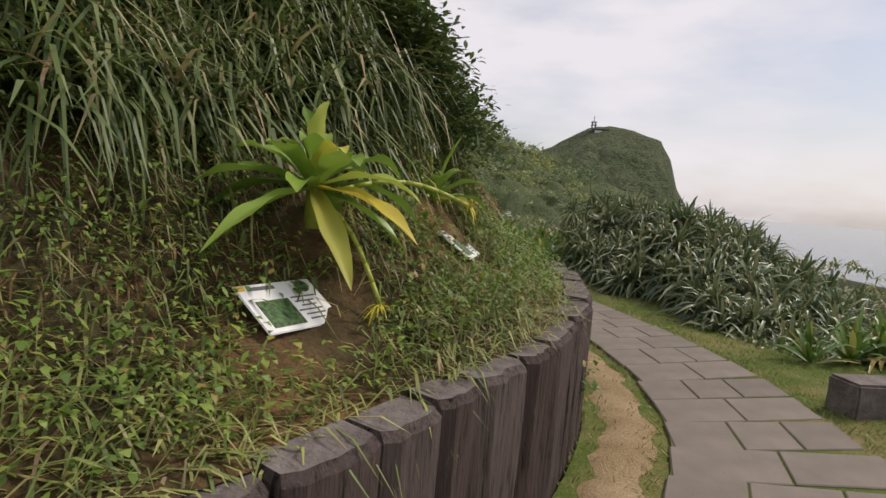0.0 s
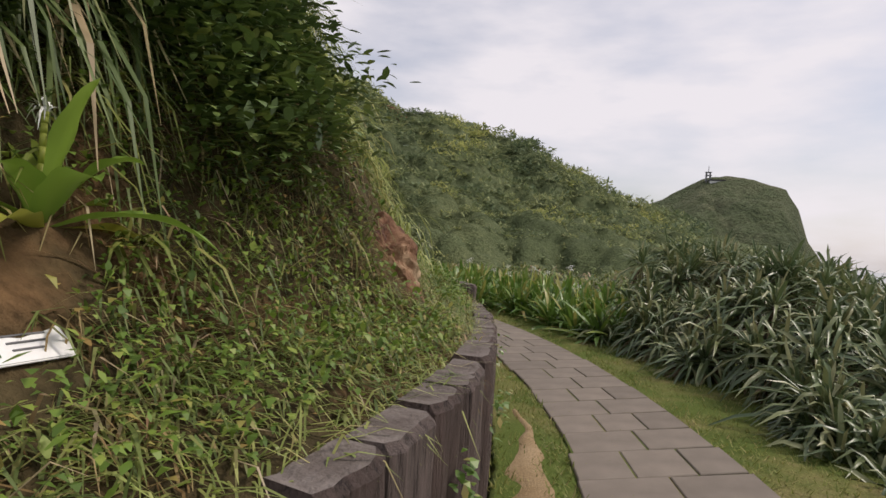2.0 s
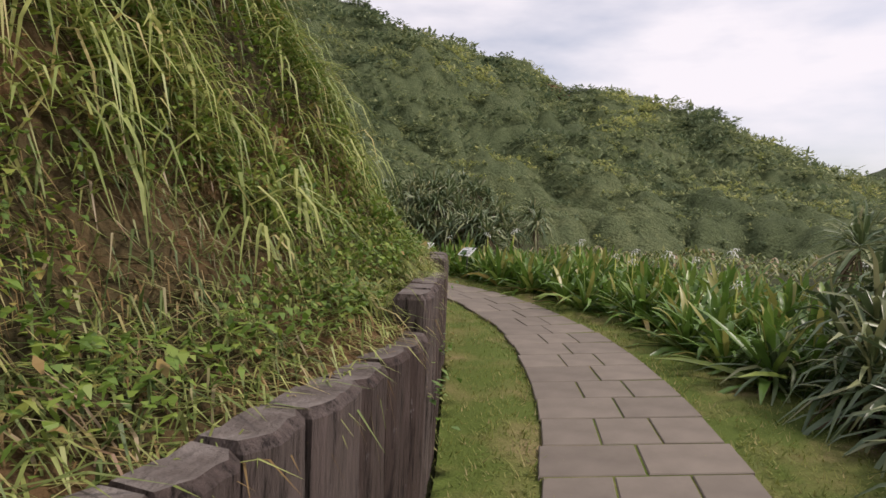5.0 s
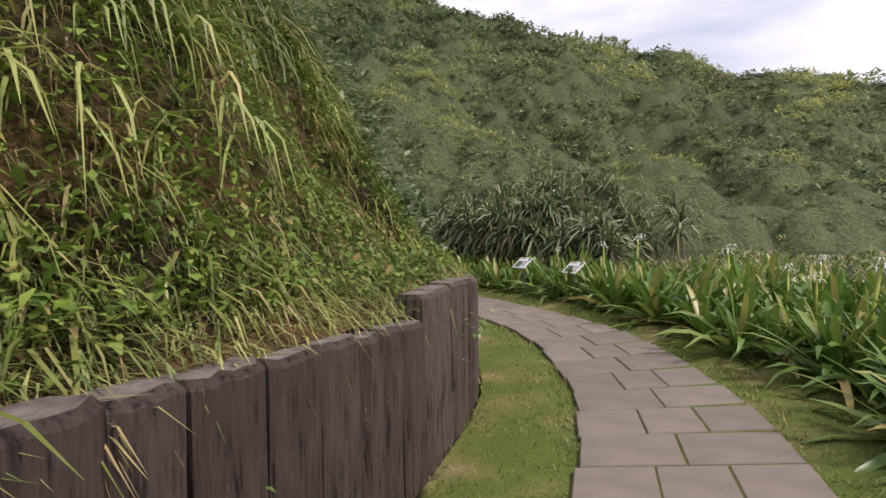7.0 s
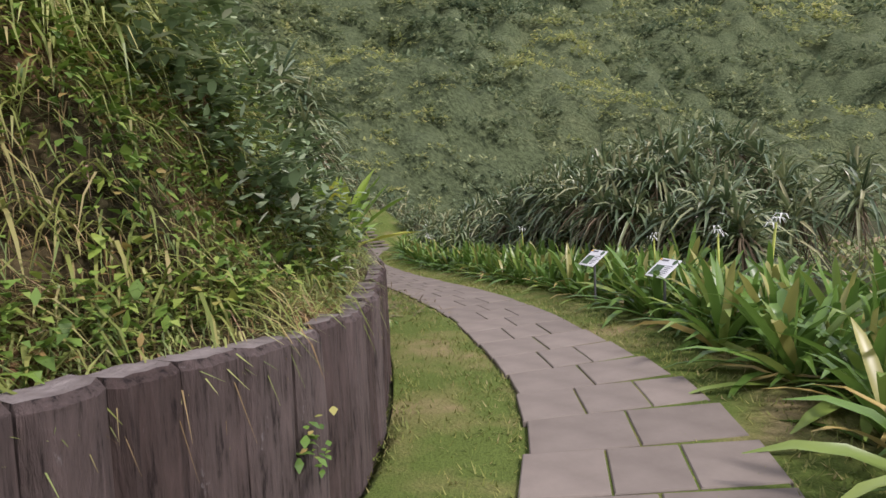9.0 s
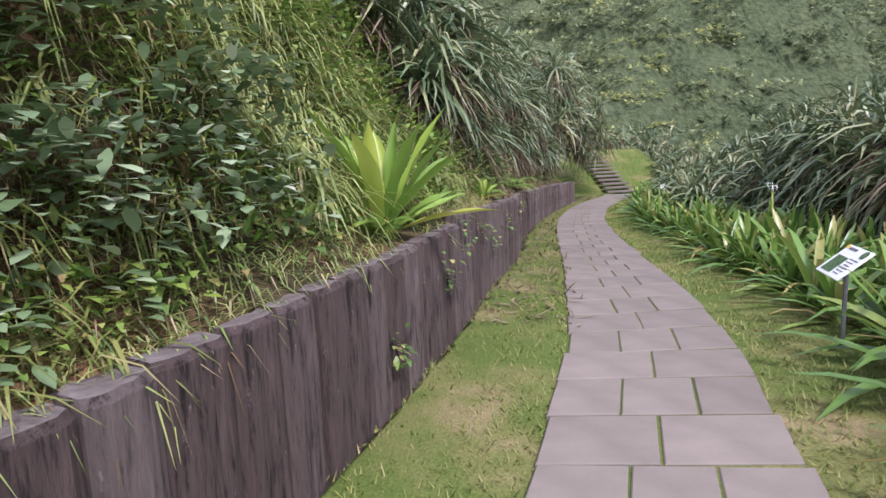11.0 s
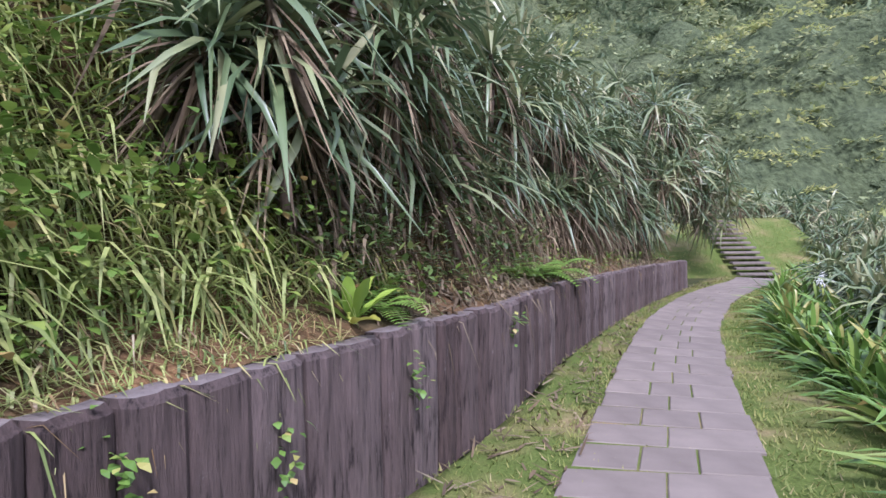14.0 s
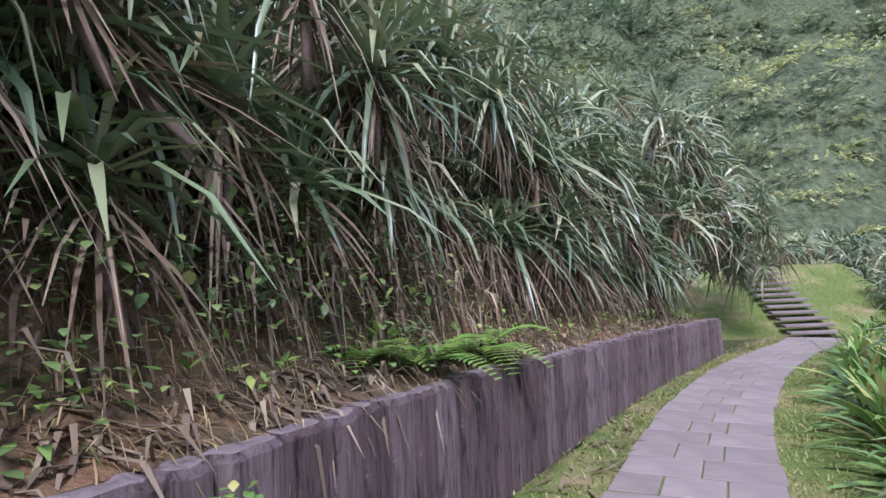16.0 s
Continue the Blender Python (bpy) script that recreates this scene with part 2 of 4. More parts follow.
M_POSTTOP = rock_material("weathered_post_top", [(0.3, (0.10, 0.08, 0.07)), (0.5, (0.17, 0.145, 0.13)), (0.66, (0.24, 0.21, 0.19)), (0.8, (0.42, 0.40, 0.38))], 5.0)
M_SLAB, M_POST, M_SEA = slab_material(), post_material(), sea_material()
# hill ground colour carries some painted haze, like the hill leaves
M_HILL = hill_material("hill_green", (0.075, 0.098, 0.05), (0.125, 0.155, 0.078), (0.2, 0.22, 0.11))
# headland greens are greyed: distance haze put into the base colour
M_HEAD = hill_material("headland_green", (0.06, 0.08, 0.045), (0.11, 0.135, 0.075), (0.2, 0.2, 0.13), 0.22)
M_ROCK = rock_material("orange_rock", [(0.36, (0.06, 0.03, 0.022)), (0.46, (0.17, 0.085, 0.05)), (0.56, (0.26, 0.15, 0.085)), (0.66, (0.44, 0.32, 0.2))], 4.5)
M_DARKROCK = rock_material("red_rock", [(0.3, (0.06, 0.035, 0.03)), (0.55, (0.17, 0.08, 0.05)), (0.75, (0.30, 0.2, 0.14))])


# ---- geometry helpers ----
rng = np.random.default_rng(7)


def array_mesh(name, verts, quads, mat, smooth=False):
    me = bpy.data.meshes.new(name)
    verts, quads = np.asarray(verts, np.float32), np.asarray(quads, np.int32)
    me.vertices.add(len(verts))
    me.vertices.foreach_set("co", verts.ravel())
    me.loops.add(quads.size)
    me.loops.foreach_set("vertex_index", quads.ravel())
    me.polygons.add(len(quads))
    me.polygons.foreach_set("loop_start", np.arange(0, quads.size, quads.shape[1], dtype=np.int32))
    me.polygons.foreach_set("use_smooth", np.full(len(quads), smooth))
    me.update(calc_edges=True)
    me.materials.append(mat)
    return me


def grid_faces(nu, nv):
    i = np.arange(nu - 1)[:, None] * nv + np.arange(nv - 1)[None]
    i = i.ravel()
    return np.stack([i, i + nv, i + nv + 1, i + 1], 1)


def unit(v):
    return v / np.maximum(np.linalg.norm(v, axis=-1, keepdims=True), 1e-9)


def ribbons(root, way, length, width, droop, profile, fold=0.0, twist=None):
    """Leaves: each runs from its root along way and bends down by droop; profile gives the width along it."""
    n, k = len(root), len(profile)
    t = np.linspace(0, 1, k)[None, :, None]
    L = np.asarray(length).reshape(-1, 1, 1) * np.ones((n, 1, 1))
    D = np.asarray(droop).reshape(-1, 1, 1) * np.ones((n, 1, 1))
    mid = root[:, None] + way[:, None] * L * t * (1 - 0.25 * D * t) + np.array([0, 0, -1.0]) * L * D * t**2 * 0.8
    side = unit(np.cross(way, np.array([0, 0, 1.0]) + 0.001 * way[:, ::-1]))
    if twist is not None:
        side = unit(side + np.cross(way, side) * np.asarray(twist).reshape(-1, 1))
    W = (np.asarray(width).reshape(-1, 1, 1) * np.asarray(profile)[None, :, None] * 0.5)
    S = side[:, None] * W
    if fold:
        tang = unit(np.gradient(mid, axis=1))
        nor = np.cross(np.broadcast_to(side[:, None], tang.shape), tang)
        v = np.stack([mid - S + nor * W * fold, mid, mid + S + nor * W * fold], 2)
    else:
        v = np.stack([mid - S, mid + S], 2)
    c = v.shape[2]
    base = (np.arange(n) * k * c)[:, None, None]
    q = []
    for j in range(c - 1):
        a = base + (np.arange(k - 1) * c + j)[None, :, None]
        q.append(np.concatenate([a, a + 1, a + c + 1, a + c], 2).reshape(-1, 4))
    return v.reshape(-1, 3), np.concatenate(q)


def joined(parts):
    vs, qs, off = [], [], 0
    for v, q in parts:
        vs.append(v)
        qs.append(q + off)
        off += len(v)
    return np.concatenate(vs), np.concatenate(qs)


def spray(n, up=0.6):
    """Random directions, mostly upwards."""
    a = rng.uniform(0, 2 * np.pi, n)
    return unit(np.stack([np.cos(a), np.sin(a), rng.normal(up, 0.35, n)], 1))


def smooth_line(pts, step=0.05):
    p = np.array(pts, float)
    p = np.vstack([2 * p[0] - p[1], p, 2 * p[-1] - p[-2]])
    out = []
    for i in range(1, len(p) - 2):
        m = max(2, int(np.linalg.norm(p[i + 1] - p[i]) / 0.02))
        t = np.linspace(0, 1, m, endpoint=False)[:, None]
        a, b, c, d = p[i - 1], p[i], p[i + 1], p[i + 2]
        out.append(0.5 * (2 * b + (c - a) * t + (2 * a - 5 * b + 4 * c - d) * t**2 + (3 * b - a - 3 * c + d) * t**3))
    out = np.vstack(out + [p[-2][None]])
    s = np.r_[0, np.cumsum(np.linalg.norm(np.diff(out, axis=0), axis=1))]
    g = np.arange(0, s[-1], step)
    return np.stack([np.interp(g, s, out[:, k]) for k in range(out.shape[1])], 1), g


class Line:
    def __init__(self, pts):
        self.p, self.s = smooth_line(pts)
        self.t = unit(np.gradient(self.p[:, :2], axis=0))
        self.n = np.stack([-self.t[:, 1], self.t[:, 0]], 1)  # to the left
        self.length = self.s[-1]

    def at(self, s, off=0.0):
        s = np.asarray(s, float)
        x = [np.interp(s, self.s, self.p[:, k] + 0 * self.s) for k in range(self.p.shape[1])]
        nx, ny = np.interp(s, self.s, self.n[:, 0]), np.interp(s, self.s, self.n[:, 1])
        return np.stack([x[0] + nx * off, x[1] + ny * off, *x[2:]], -1)

    def near(self, x, y):
        """Arc length and signed distance to the left of the nearest place on the line."""
        i = ((self.p[:, 0] - x) ** 2 + (self.p[:, 1] - y) ** 2).argmin()
        d = (x - self.p[i, 0]) * self.n[i, 0] + (y - self.p[i, 1]) * self.n[i, 1]
        return self.s[i], d


# path centre line with ground height, and the wall's front edge with its top height
CENTRE = Line([(-1.6, -3.0, 0.02), (-0.2, -0.7, 0.01), (1.1, 1.3, 0), (2.1, 3.2, -0.01), (2.42, 4.7, -0.02), (2.42, 6.0, -0.03), (2.25, 7.7, -0.07), (1.95, 9.3, -0.11),
               (1.6, 10.6, -0.13), (1.15, 11.9, -0.14), (0.65, 13.0, -0.13), (-0.02, 14.2, -0.12), (-0.95, 15.35, -0.08), (-2.1, 16.35, -0.02),
               (-3.55, 17.1, 0.03), (-5.1, 17.75, 0.03), (-7.0, 18.3, 0.0), (-9.4, 18.95, -0.1), (-12.4, 19.8, -0.18), (-14.9, 20.65, -0.22),
               (-17.4, 21.75, -0.25), (-19.4, 22.9, -0.27), (-21.3, 24.2, -0.29), (-22.7, 25.0, -0.3)])
WALL = Line([(-3.0, -2.6, 0.76), (-2.33, -1.48, 0.76), (-1.65, -0.38, 0.76), (-0.9, 0.68, 0.76), (-0.08, 1.69, 0.79), (0.61, 2.78, 0.83), (1.06, 4.01, 0.87), (1.21, 5.32, 0.85),
             (1.15, 6.63, 0.8), (1.01, 7.94, 0.77), (0.72, 9.24, 0.82), (0.19, 10.45, 0.9), (-0.37, 11.62, 0.84), (-0.93, 12.79, 0.84), (-1.63, 13.92, 0.88), (-2.64, 14.78, 0.82),
             (-3.77, 15.42, 0.9), (-4.98, 15.95, 0.92), (-6.19, 16.42, 0.95), (-7.41, 16.86, 0.92), (-8.62, 17.34, 0.87), (-9.87, 17.76, 0.8), (-11.1, 18.11, 0.76), (-12.32, 18.54, 0.7),
             (-13.52, 19.02, 0.64), (-14.72, 19.52, 0.6), (-15.9, 20.06, 0.55), (-17.06, 20.63, 0.51), (-18.2, 21.23, 0.47), (-19.34, 21.84, 0.43), (-19.95, 22.18, 0.42)])
# stretches of level posts: the top drops along each and steps up to the next
TOPS = ([0, 4.8, 5.7, 7.2, 8.2, 9.5, 10.4, 11.1, 13.2, 13.21, 13.9, 14.5, 15.3, 16.35, 16.36, 17.6, 18.2, 19.3, 20.2, 21.0, 22.94, 22.95, 23.3, 24.2, 25.5, 27.3, 28.3, 29.6, 31.0, 38.6],
        [0.76, 0.76, 0.80, 0.84, 0.88, 0.88, 0.83, 0.80, 0.78, 0.97, 0.95, 0.91, 0.86, 0.79, 0.94, 0.93, 0.87, 0.83, 0.90, 0.925, 0.925, 1.0, 0.99, 0.93, 0.89, 0.81, 0.77, 0.74, 0.66, 0.43])


def half_width(s):
    return np.interp(s, [0, 8, 12, 14, 17, 21, 23, 26, 30, 40], [0.66, 0.65, 0.6, 0.63, 0.66, 0.65, 0.59, 0.585, 0.56, 0.54])


def path_shift(s):
    """How far the slabs' middle lies left of the centre line."""
    return np.interp(s, [0, 8, 12, 17, 21, 23.5, 26, 30, 36, 40], [0.02, 0.02, 0.03, 0.04, 0.04, 0.19, 0.17, 0.08, 0.03, 0.0])


def path_height(s):
    return np.interp(s, CENTRE.s, CENTRE.p[:, 2])


# ---- ground ----
def ground_height(x, y, s, d):
    """Level by the path, falling away to the sea side and to the valley beyond the hedges."""
    z = path_height(s)
    right = max(0.0, -d - 4.5)
    z = z - 0.03 * right
    sea = x - (9.0 + 0.24 * y)
    if sea > 0:
        z -= 0.75 * sea
    if -24 < x < 1 and -4 < y < 22:
        ws, wd = WALL.near(x, y)
        if wd > 2.2 and 0.1 < ws < WALL.length - 4:
            z = float(np.interp(wd, [2.2, 3.4, 5, 8, 30], [0.5, 2.2, 3.4, 4.0, 5.0]))
    return max(z, -40.0)


def build_ground():
    xs = np.r_[-2600, -900, -300, -120, np.arange(-60, -26, 2), np.arange(-26, 9, 0.4), np.arange(9, 60, 2), 80, 300, 900, 2600]
    ys = np.r_[-2600, -900, -300, -80, np.arange(-40, -6, 2), np.arange(-6, 30, 0.4), np.arange(30, 90, 3), 150, 300, 480, 900, 2600]
    v = []
    for x in xs:
        for y in ys:
            s, d = CENTRE.near(x, y)
            v.append((x, y, ground_height(x, y, s, d) - 0.02 + (0.012 * noise.noise((x * 2, y * 2, 0)))))
    ob = new("ground", array_mesh("ground", v, grid_faces(len(xs), len(ys)), M_FIELD, True))
    tagged(ob, "soil of the coastal slope, overgrown with scrub", "ground", kind="structure")
    # verge strips beside the slabs
    ss = np.arange(0, CENTRE.length, 0.12)
    for name, offs, lab in (("verge_left", np.linspace(0.3, 2.7, 18), "mown grass strip with bare sand between slabs and wall"),
                            ("verge_right", np.linspace(-0.3, -3.0, 18), "mown grass strip between slabs and lily hedge")):
        v = []
        for s in ss:
            for o in offs:
                x, y, z = CENTRE.at(s, o)
                if o > 0:
                    ws, wd = WALL.near(x, y)
                    if wd > -0.02:
                        x, y = WALL.at(ws, -0.02)[:2]
                v.append((x, y, z + 0.004 + 0.015 * noise.noise((x * 3, y * 3, 1)) + (0.02 if abs(o) > 0.8 else 0)))
        f = grid_faces(len(ss), len(offs))
        ob = new(name, array_mesh(name, v, f if offs[0] < 0 else f[:, ::-1], M_VERGE, True))
        tagged(ob, lab, "grass verge", kind="structure")
    # trodden sand along the slabs
    v = []
    st = np.arange(2.0, 12.4, 0.1)
    offs = np.linspace(0, 1, 6)
    for s in st:
        w = np.interp(s, [0, 9, 11, 12.4], [0.55, 0.45, 0.3, 0.05]) * (0.9 + 0.6 * noise.noise((s * 0.9, 3, 0)) + 0.35 * noise.noise((s * 4, 9, 0))) + 0.02
        for o in offs:
            x, y, z = CENTRE.at(s, half_width(s) + path_shift(s) + float(np.interp(s, [0, 8, 11, 13], [0.14, 0.14, 0.2, 0.3])) + 0.05 * noise.noise((s * 2, 0, 0)) + w * (o - 0.2))
            v.append((x, y, z + 0.042 - 0.045 * abs(2 * o - 1) ** 2 + 0.01 * noise.noise((x * 5, y * 5, 1))))
    ob = new("trodden_sand", array_mesh("trodden_sand", v, grid_faces(len(st), 6)[:, ::-1], M_SAND, True))
    tagged(ob, "bare trodden yellow sand beside the slabs", "bare soil", kind="structure")
    sea = new("water", array_mesh("water", [(-1500, -4500, -34), (4800, -4500, -34), (4800, 4800, -34), (-1500, 4800, -34)], [(0, 1, 2, 3)], M_SEA))
    tagged(sea, "grey-blue sea with lines of white surf", "sea", kind="structure")


build_ground()


# ---- hills ----
def ridge_z(az):
    el = np.interp(az, [-20, -16, -12, -9, -6.1, -2.2, 2, 5.5, 7, 9.7, 12.2, 15.8, 18, 20, 23, 26, 31, 35, 42, 55, 70, 100, 150],
                   [-0.5, 0.6, 1.8, 3.2, 4.4, 6.6, 8.8, 9.4, 10.3, 11.2, 11.4, 11.9, 13.2, 14.2, 14.4, 15.5, 16.2, 17.9, 20.0, 24, 26, 27, 25])
    far = np.interp(az, [-9, 13, 42, 70, 100, 150], [330, 228, 160, 120, 110, 100])
    return far, 1.4 + far * np.tan(np.radians(el))


def mounds(x, y, scale, seed):
    """Rounded bush crowns."""
    d, _ = noise.voronoi((x / scale + 0.35 * noise.noise((x / scale, y / scale, 3)), y / scale, seed))
    return 0.8 - 1.1 * min(d[0], 1.0) ** 2


def hill_point(az, k):
    far, top = ridge_z(az)
    near = np.interp(az, [-9, 10, 30, 60, 150], [70, 60, 40, 30, 26])
    r = near + (far - near) * k if k <= 1 else far + (k - 1) * far
    z = -6.5 + (top + 6.5) * (0.42 * k + 0.58 * k**1.6) if k <= 1 else top - (k - 1) * far * 0.5
    a = np.radians(az)
    x, y = -np.sin(a) * r, 10 + np.cos(a) * r
    fold = 1 - abs(2 * k - 1) if k <= 1 else 0
    z += fold * (top * 0.22) * noise.noise((x / 45, y / 45, 0.5)) + fold * top * 0.07 * noise.noise((x / 16, y / 16, 4))
    return x, y, z, r


def build_hill():
    azs = np.linspace(-19, 150, 500)
    ks = np.r_[np.linspace(0, 1, 120), np.linspace(1.03, 1.5, 10)]
    v = []
    for a in azs:
        for k in ks:
            x, y, z, r = hill_point(a, k)
            z += (mounds(x, y, 3.6 + r / 75, 0) * (3.4 + r / 80) + mounds(x, y, 8 + r / 38, 5) * (3.6 + r / 65)) * float(np.interp(k, [0, 0.10, 0.8, 1, 2], [0, 1, 1, 0.5, 0.4]))
            v.append((x, y, z))
    ob = new("hill", array_mesh("hill", v, grid_faces(len(azs), len(ks)), M_HILL, True))
    tagged(ob, "long steep hill covered with dense green scrub", "hill", kind="structure")
    # bush crowns: domes of leaf tufts of all sizes, crowding and overlapping one another
    kinds = {0: [], 1: [], 2: []}
    for az0, az1, n, small, big in ((-14, 50, 2500, 0.011, 0.022), (48, 122, 2900, 0.012, 0.026)):
        for a, kk in zip(rng.uniform(az0, az1, n), rng.uniform(0, 1.0, n)):
            x, y, z, r = hill_point(a, kk ** 0.85 if az0 < 0 else kk)
            lump = float(np.interp(kk, [0, 0.10, 0.8, 1, 2], [0, 1, 1, 0.5, 0.4]))
            z += (mounds(x, y, 3.6 + r / 75, 0) * (3.4 + r / 80) + mounds(x, y, 8 + r / 38, 5) * (3.6 + r / 65)) * lump
            tone = noise.noise((x / (7 + r / 14), y / (7 + r / 14), 9.0)) + rng.normal(0, 0.14)
            size = r * rng.uniform(small, big) * (0.8 if tone > 0.2 else 1.0) * float(np.interp(kk, [0.85, 1], [1, 0.6]))
            kinds[1 if tone < -0.16 else 2 if tone > 0.2 else 0].append((x, y, z + 0.08 * size, size))
    for kind, name, mat, lab in ((0, "hill_scrub", M_HILLV, "dense wind-cut scrub all over the hill"), (1, "hill_dark_bushes", M_HILLD, "dark green rounded bushes in the folds of the hill"),
                                 (2, "hill_grass", M_HILLG, "yellow-green grass and low scrub on the hillside")):
        c = np.array(kinds[kind])
        per = 30
        p, size = np.repeat(c[:, :3], per, 0), np.repeat(c[:, 3], per)
        m = len(p)
        way = spray(m, 0.55)
        way[:, 2] = np.abs(way[:, 2])
        root = p + way * (size * rng.uniform(0.45, 0.9, m))[:, None] * np.array([1.25, 1.25, 0.8])
        lie = unit(way * 0.6 + spray(m, 0.3) * 0.8)
        vq = ribbons(root, lie, size * rng.uniform(0.3, 0.65, m), size * rng.uniform(0.16, 0.34, m), rng.uniform(0.1, 0.7, m), [1.0, 0.35])
        ob = new(name, array_mesh(name, *vq, mat))
        tagged(ob, lab, "scrub", kind="stuff")
    # bare orange scarp below the ridge
    for az, k, w in ((17.2, 0.93, 5.5), (15.4, 0.93, 4.0)):
        x, y, z, r = hill_point(az, k)
        bm = bmesh.new()
        bmesh.ops.create_icosphere(bm, subdivisions=4, radius=1)
        for vert in bm.verts:
            c = vert.co.copy()
            vert.co = Vector((c.x * w, c.y * 2.2, c.z * 1.5)) * (1 + 0.4 * noise.noise(c * 2.2 + Vector((az, 0, 0))))
        me = bpy.data.meshes.new("scarp")
        bm.to_mesh(me)
        bm.free()
        me.materials.append(M_ROCK)
        ob = new("scarp", me)
        ob.matrix_world = pose(x, y, z + 1.6, 0, 0, az)
        tagged(ob, "bare orange rock scarp below the ridge", "rock scarp", kind="structure")


def build_headland():
    azs = np.linspace(-24.5, -4, 210)
    ks = np.r_[np.linspace(0, 1, 90), np.linspace(1.03, 1.3, 6)]
    v = []
    for a in azs:
        el = np.interp(a, [-24.5, -22.6, -21.2, -20.4, -19.4, -17, -14.8, -13, -11.9, -10, -8.4, -6, -4], [-4.5, -0.5, 1.6, 4.2, 5.9, 6.6, 6.8, 6.6, 6.0, 4.9, 4.1, 3.0, 1.8])
        for k in ks:
            r = 200 + 220 * k
            top = 1.5 + 420 * math.tan(radians(el))
            z = -38 + (top + 38) * (k**1.25 if k <= 1 else 1 - (k - 1) * 2)
            ar = radians(a)
            x, y = -math.sin(ar) * r, math.cos(ar) * r
            f = (1 - abs(2 * k - 1)) if k <= 1 else 0
            z += f * 12 * noise.noise((x / 40, y / 40, 2)) + f * 4 * noise.noise((x / 12, y / 12, 2)) + (4.5 * mounds(x, y, 10, 1) + 6 * mounds(x, y, 28, 4)) * min(1, 3 * max(0, 1 - k) + 0.3)
            v.append((x, y, z))
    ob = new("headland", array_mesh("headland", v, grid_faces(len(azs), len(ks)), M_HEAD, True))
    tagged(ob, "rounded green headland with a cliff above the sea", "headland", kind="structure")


build_hill()
build_headland()


# ---- boxes and joined shapes ----
def box_bm(bm, size, at, rot=(0, 0, 0), bevel=0.0):
    m = Matrix.Translation(at) @ Euler(rot).to_matrix().to_4x4() @ Matrix.Diagonal((*size, 1))
    made = bmesh.ops.create_cube(bm, size=1, matrix=m)["verts"]
    if bevel:
        edges = list({e for v in made for e in v.link_edges})
        bmesh.ops.bevel(bm, geom=edges, offset=bevel, segments=2, affect="EDGES")


def rod_bm(bm, a, b, r0, r1=None, seg=8):
    a, b = Vector(a), Vector(b)
    m = Matrix.Translation((a + b) / 2) @ (b - a).to_track_quat("Z", "Y").to_matrix().to_4x4()
    bmesh.ops.create_cone(bm, cap_ends=True, segments=seg, radius1=r0, radius2=r0 if r1 is None else r1, depth=(b - a).length, matrix=m)


def bm_mesh(name, bm, mat, smooth=False):
    me = bpy.data.meshes.new(name)
    bm.to_mesh(me)
    bm.free()
    me.materials.append(mat)
    for p in me.polygons:
        p.use_smooth = smooth
    return me


def part(parent, name, me, label=""):
    ob = new(name, me)
    ob.parent = parent
    if label:
        tagged(ob, label)
    return ob


def empty(name, at=(0, 0, 0), rz=0.0):
    ob = new(name)
    ob.matrix_world = pose(*at, 0, 0, rz)
    return ob


# ---- bank behind the wall ----
def bank_rise(d):
    return np.interp(d, [0, 0.15, 0.5, 0.9, 1.3, 1.7, 2.2, 3.2, 8], [-0.05, 0.0, 0.2, 0.75, 1.6, 2.3, 2.9, 3.4, 4.6])


def bank_point(s, d):
    """A place on the bank, d metres behind the wall's front edge."""
    x, y, z = WALL.at(s, d)
    end = np.interp(s, [0, WALL.length - 6, WALL.length - 2, WALL.length], [1, 1, 0.5, 0.15])
    k = np.interp(d, [0, 0.3, 1.2], [0.15, 0.5, 1])
    w = 0.40 * noise.noise((s * 0.55, d * 0.3, 2.0)) + 0.12 * noise.noise((s * 2.1, d * 1.6, 7.0))
    low = np.interp(s, [0, 5, 9, 12, 14, 30], [0.8, 0.75, 0.95, 1.0, 1.0, 1.0])
    d = d / np.interp(s, [0, 8, 10, 14, 40], [1.75, 1.6, 1.2, 1.1, 1.1])
    return np.array((x, y, z + end * low * bank_rise(max(0, d + k * w)) + 0.05 * noise.noise((s * 4, d * 5, 1)) * k))


def build_bank():
    ss = np.arange(0, WALL.length, 0.16)
    ds = np.r_[np.linspace(0.12, 2.4, 26), 2.8, 3.4, 4.2, 5.2, 6.5]
    v = [bank_point(s, d) for s in ss for d in ds]
    ob = new("bank", array_mesh("bank", v, grid_faces(len(ss), len(ds))[:, ::-1], M_BANK, True))
    tagged(ob, "steep brown earth bank above the retaining wall", "bank", kind="structure")


build_bank()


# places kept free of scattered growth: round stones, signs, lilies and bare soil
CLEAR = [(0.42, 6.4, 1.2, 0.36), (0.15, 6.45, 1.75, 0.2), (-0.1, 6.0, 1.6, 0.16), (0.2, 6.9, 1.95, 0.2), (-0.8, 10.6, 2.3, 0.28), (-0.6, 9.8, 2.4, 0.28), (-0.5, 2.2, 0.95, 0.27),
         (-0.6, 2.7, 1.45, 0.3), (-0.35, 2.5, 1.1, 0.2), (0.15, 3.75, 1.1, 0.22), (-0.02, 4.05, 1.4, 0.26), (-4.95, 15.6, 1.0, 0.3), (-4.6, 15.6, 0.9, 0.15), (-8.0, 16.85, 0.9, 0.25)]


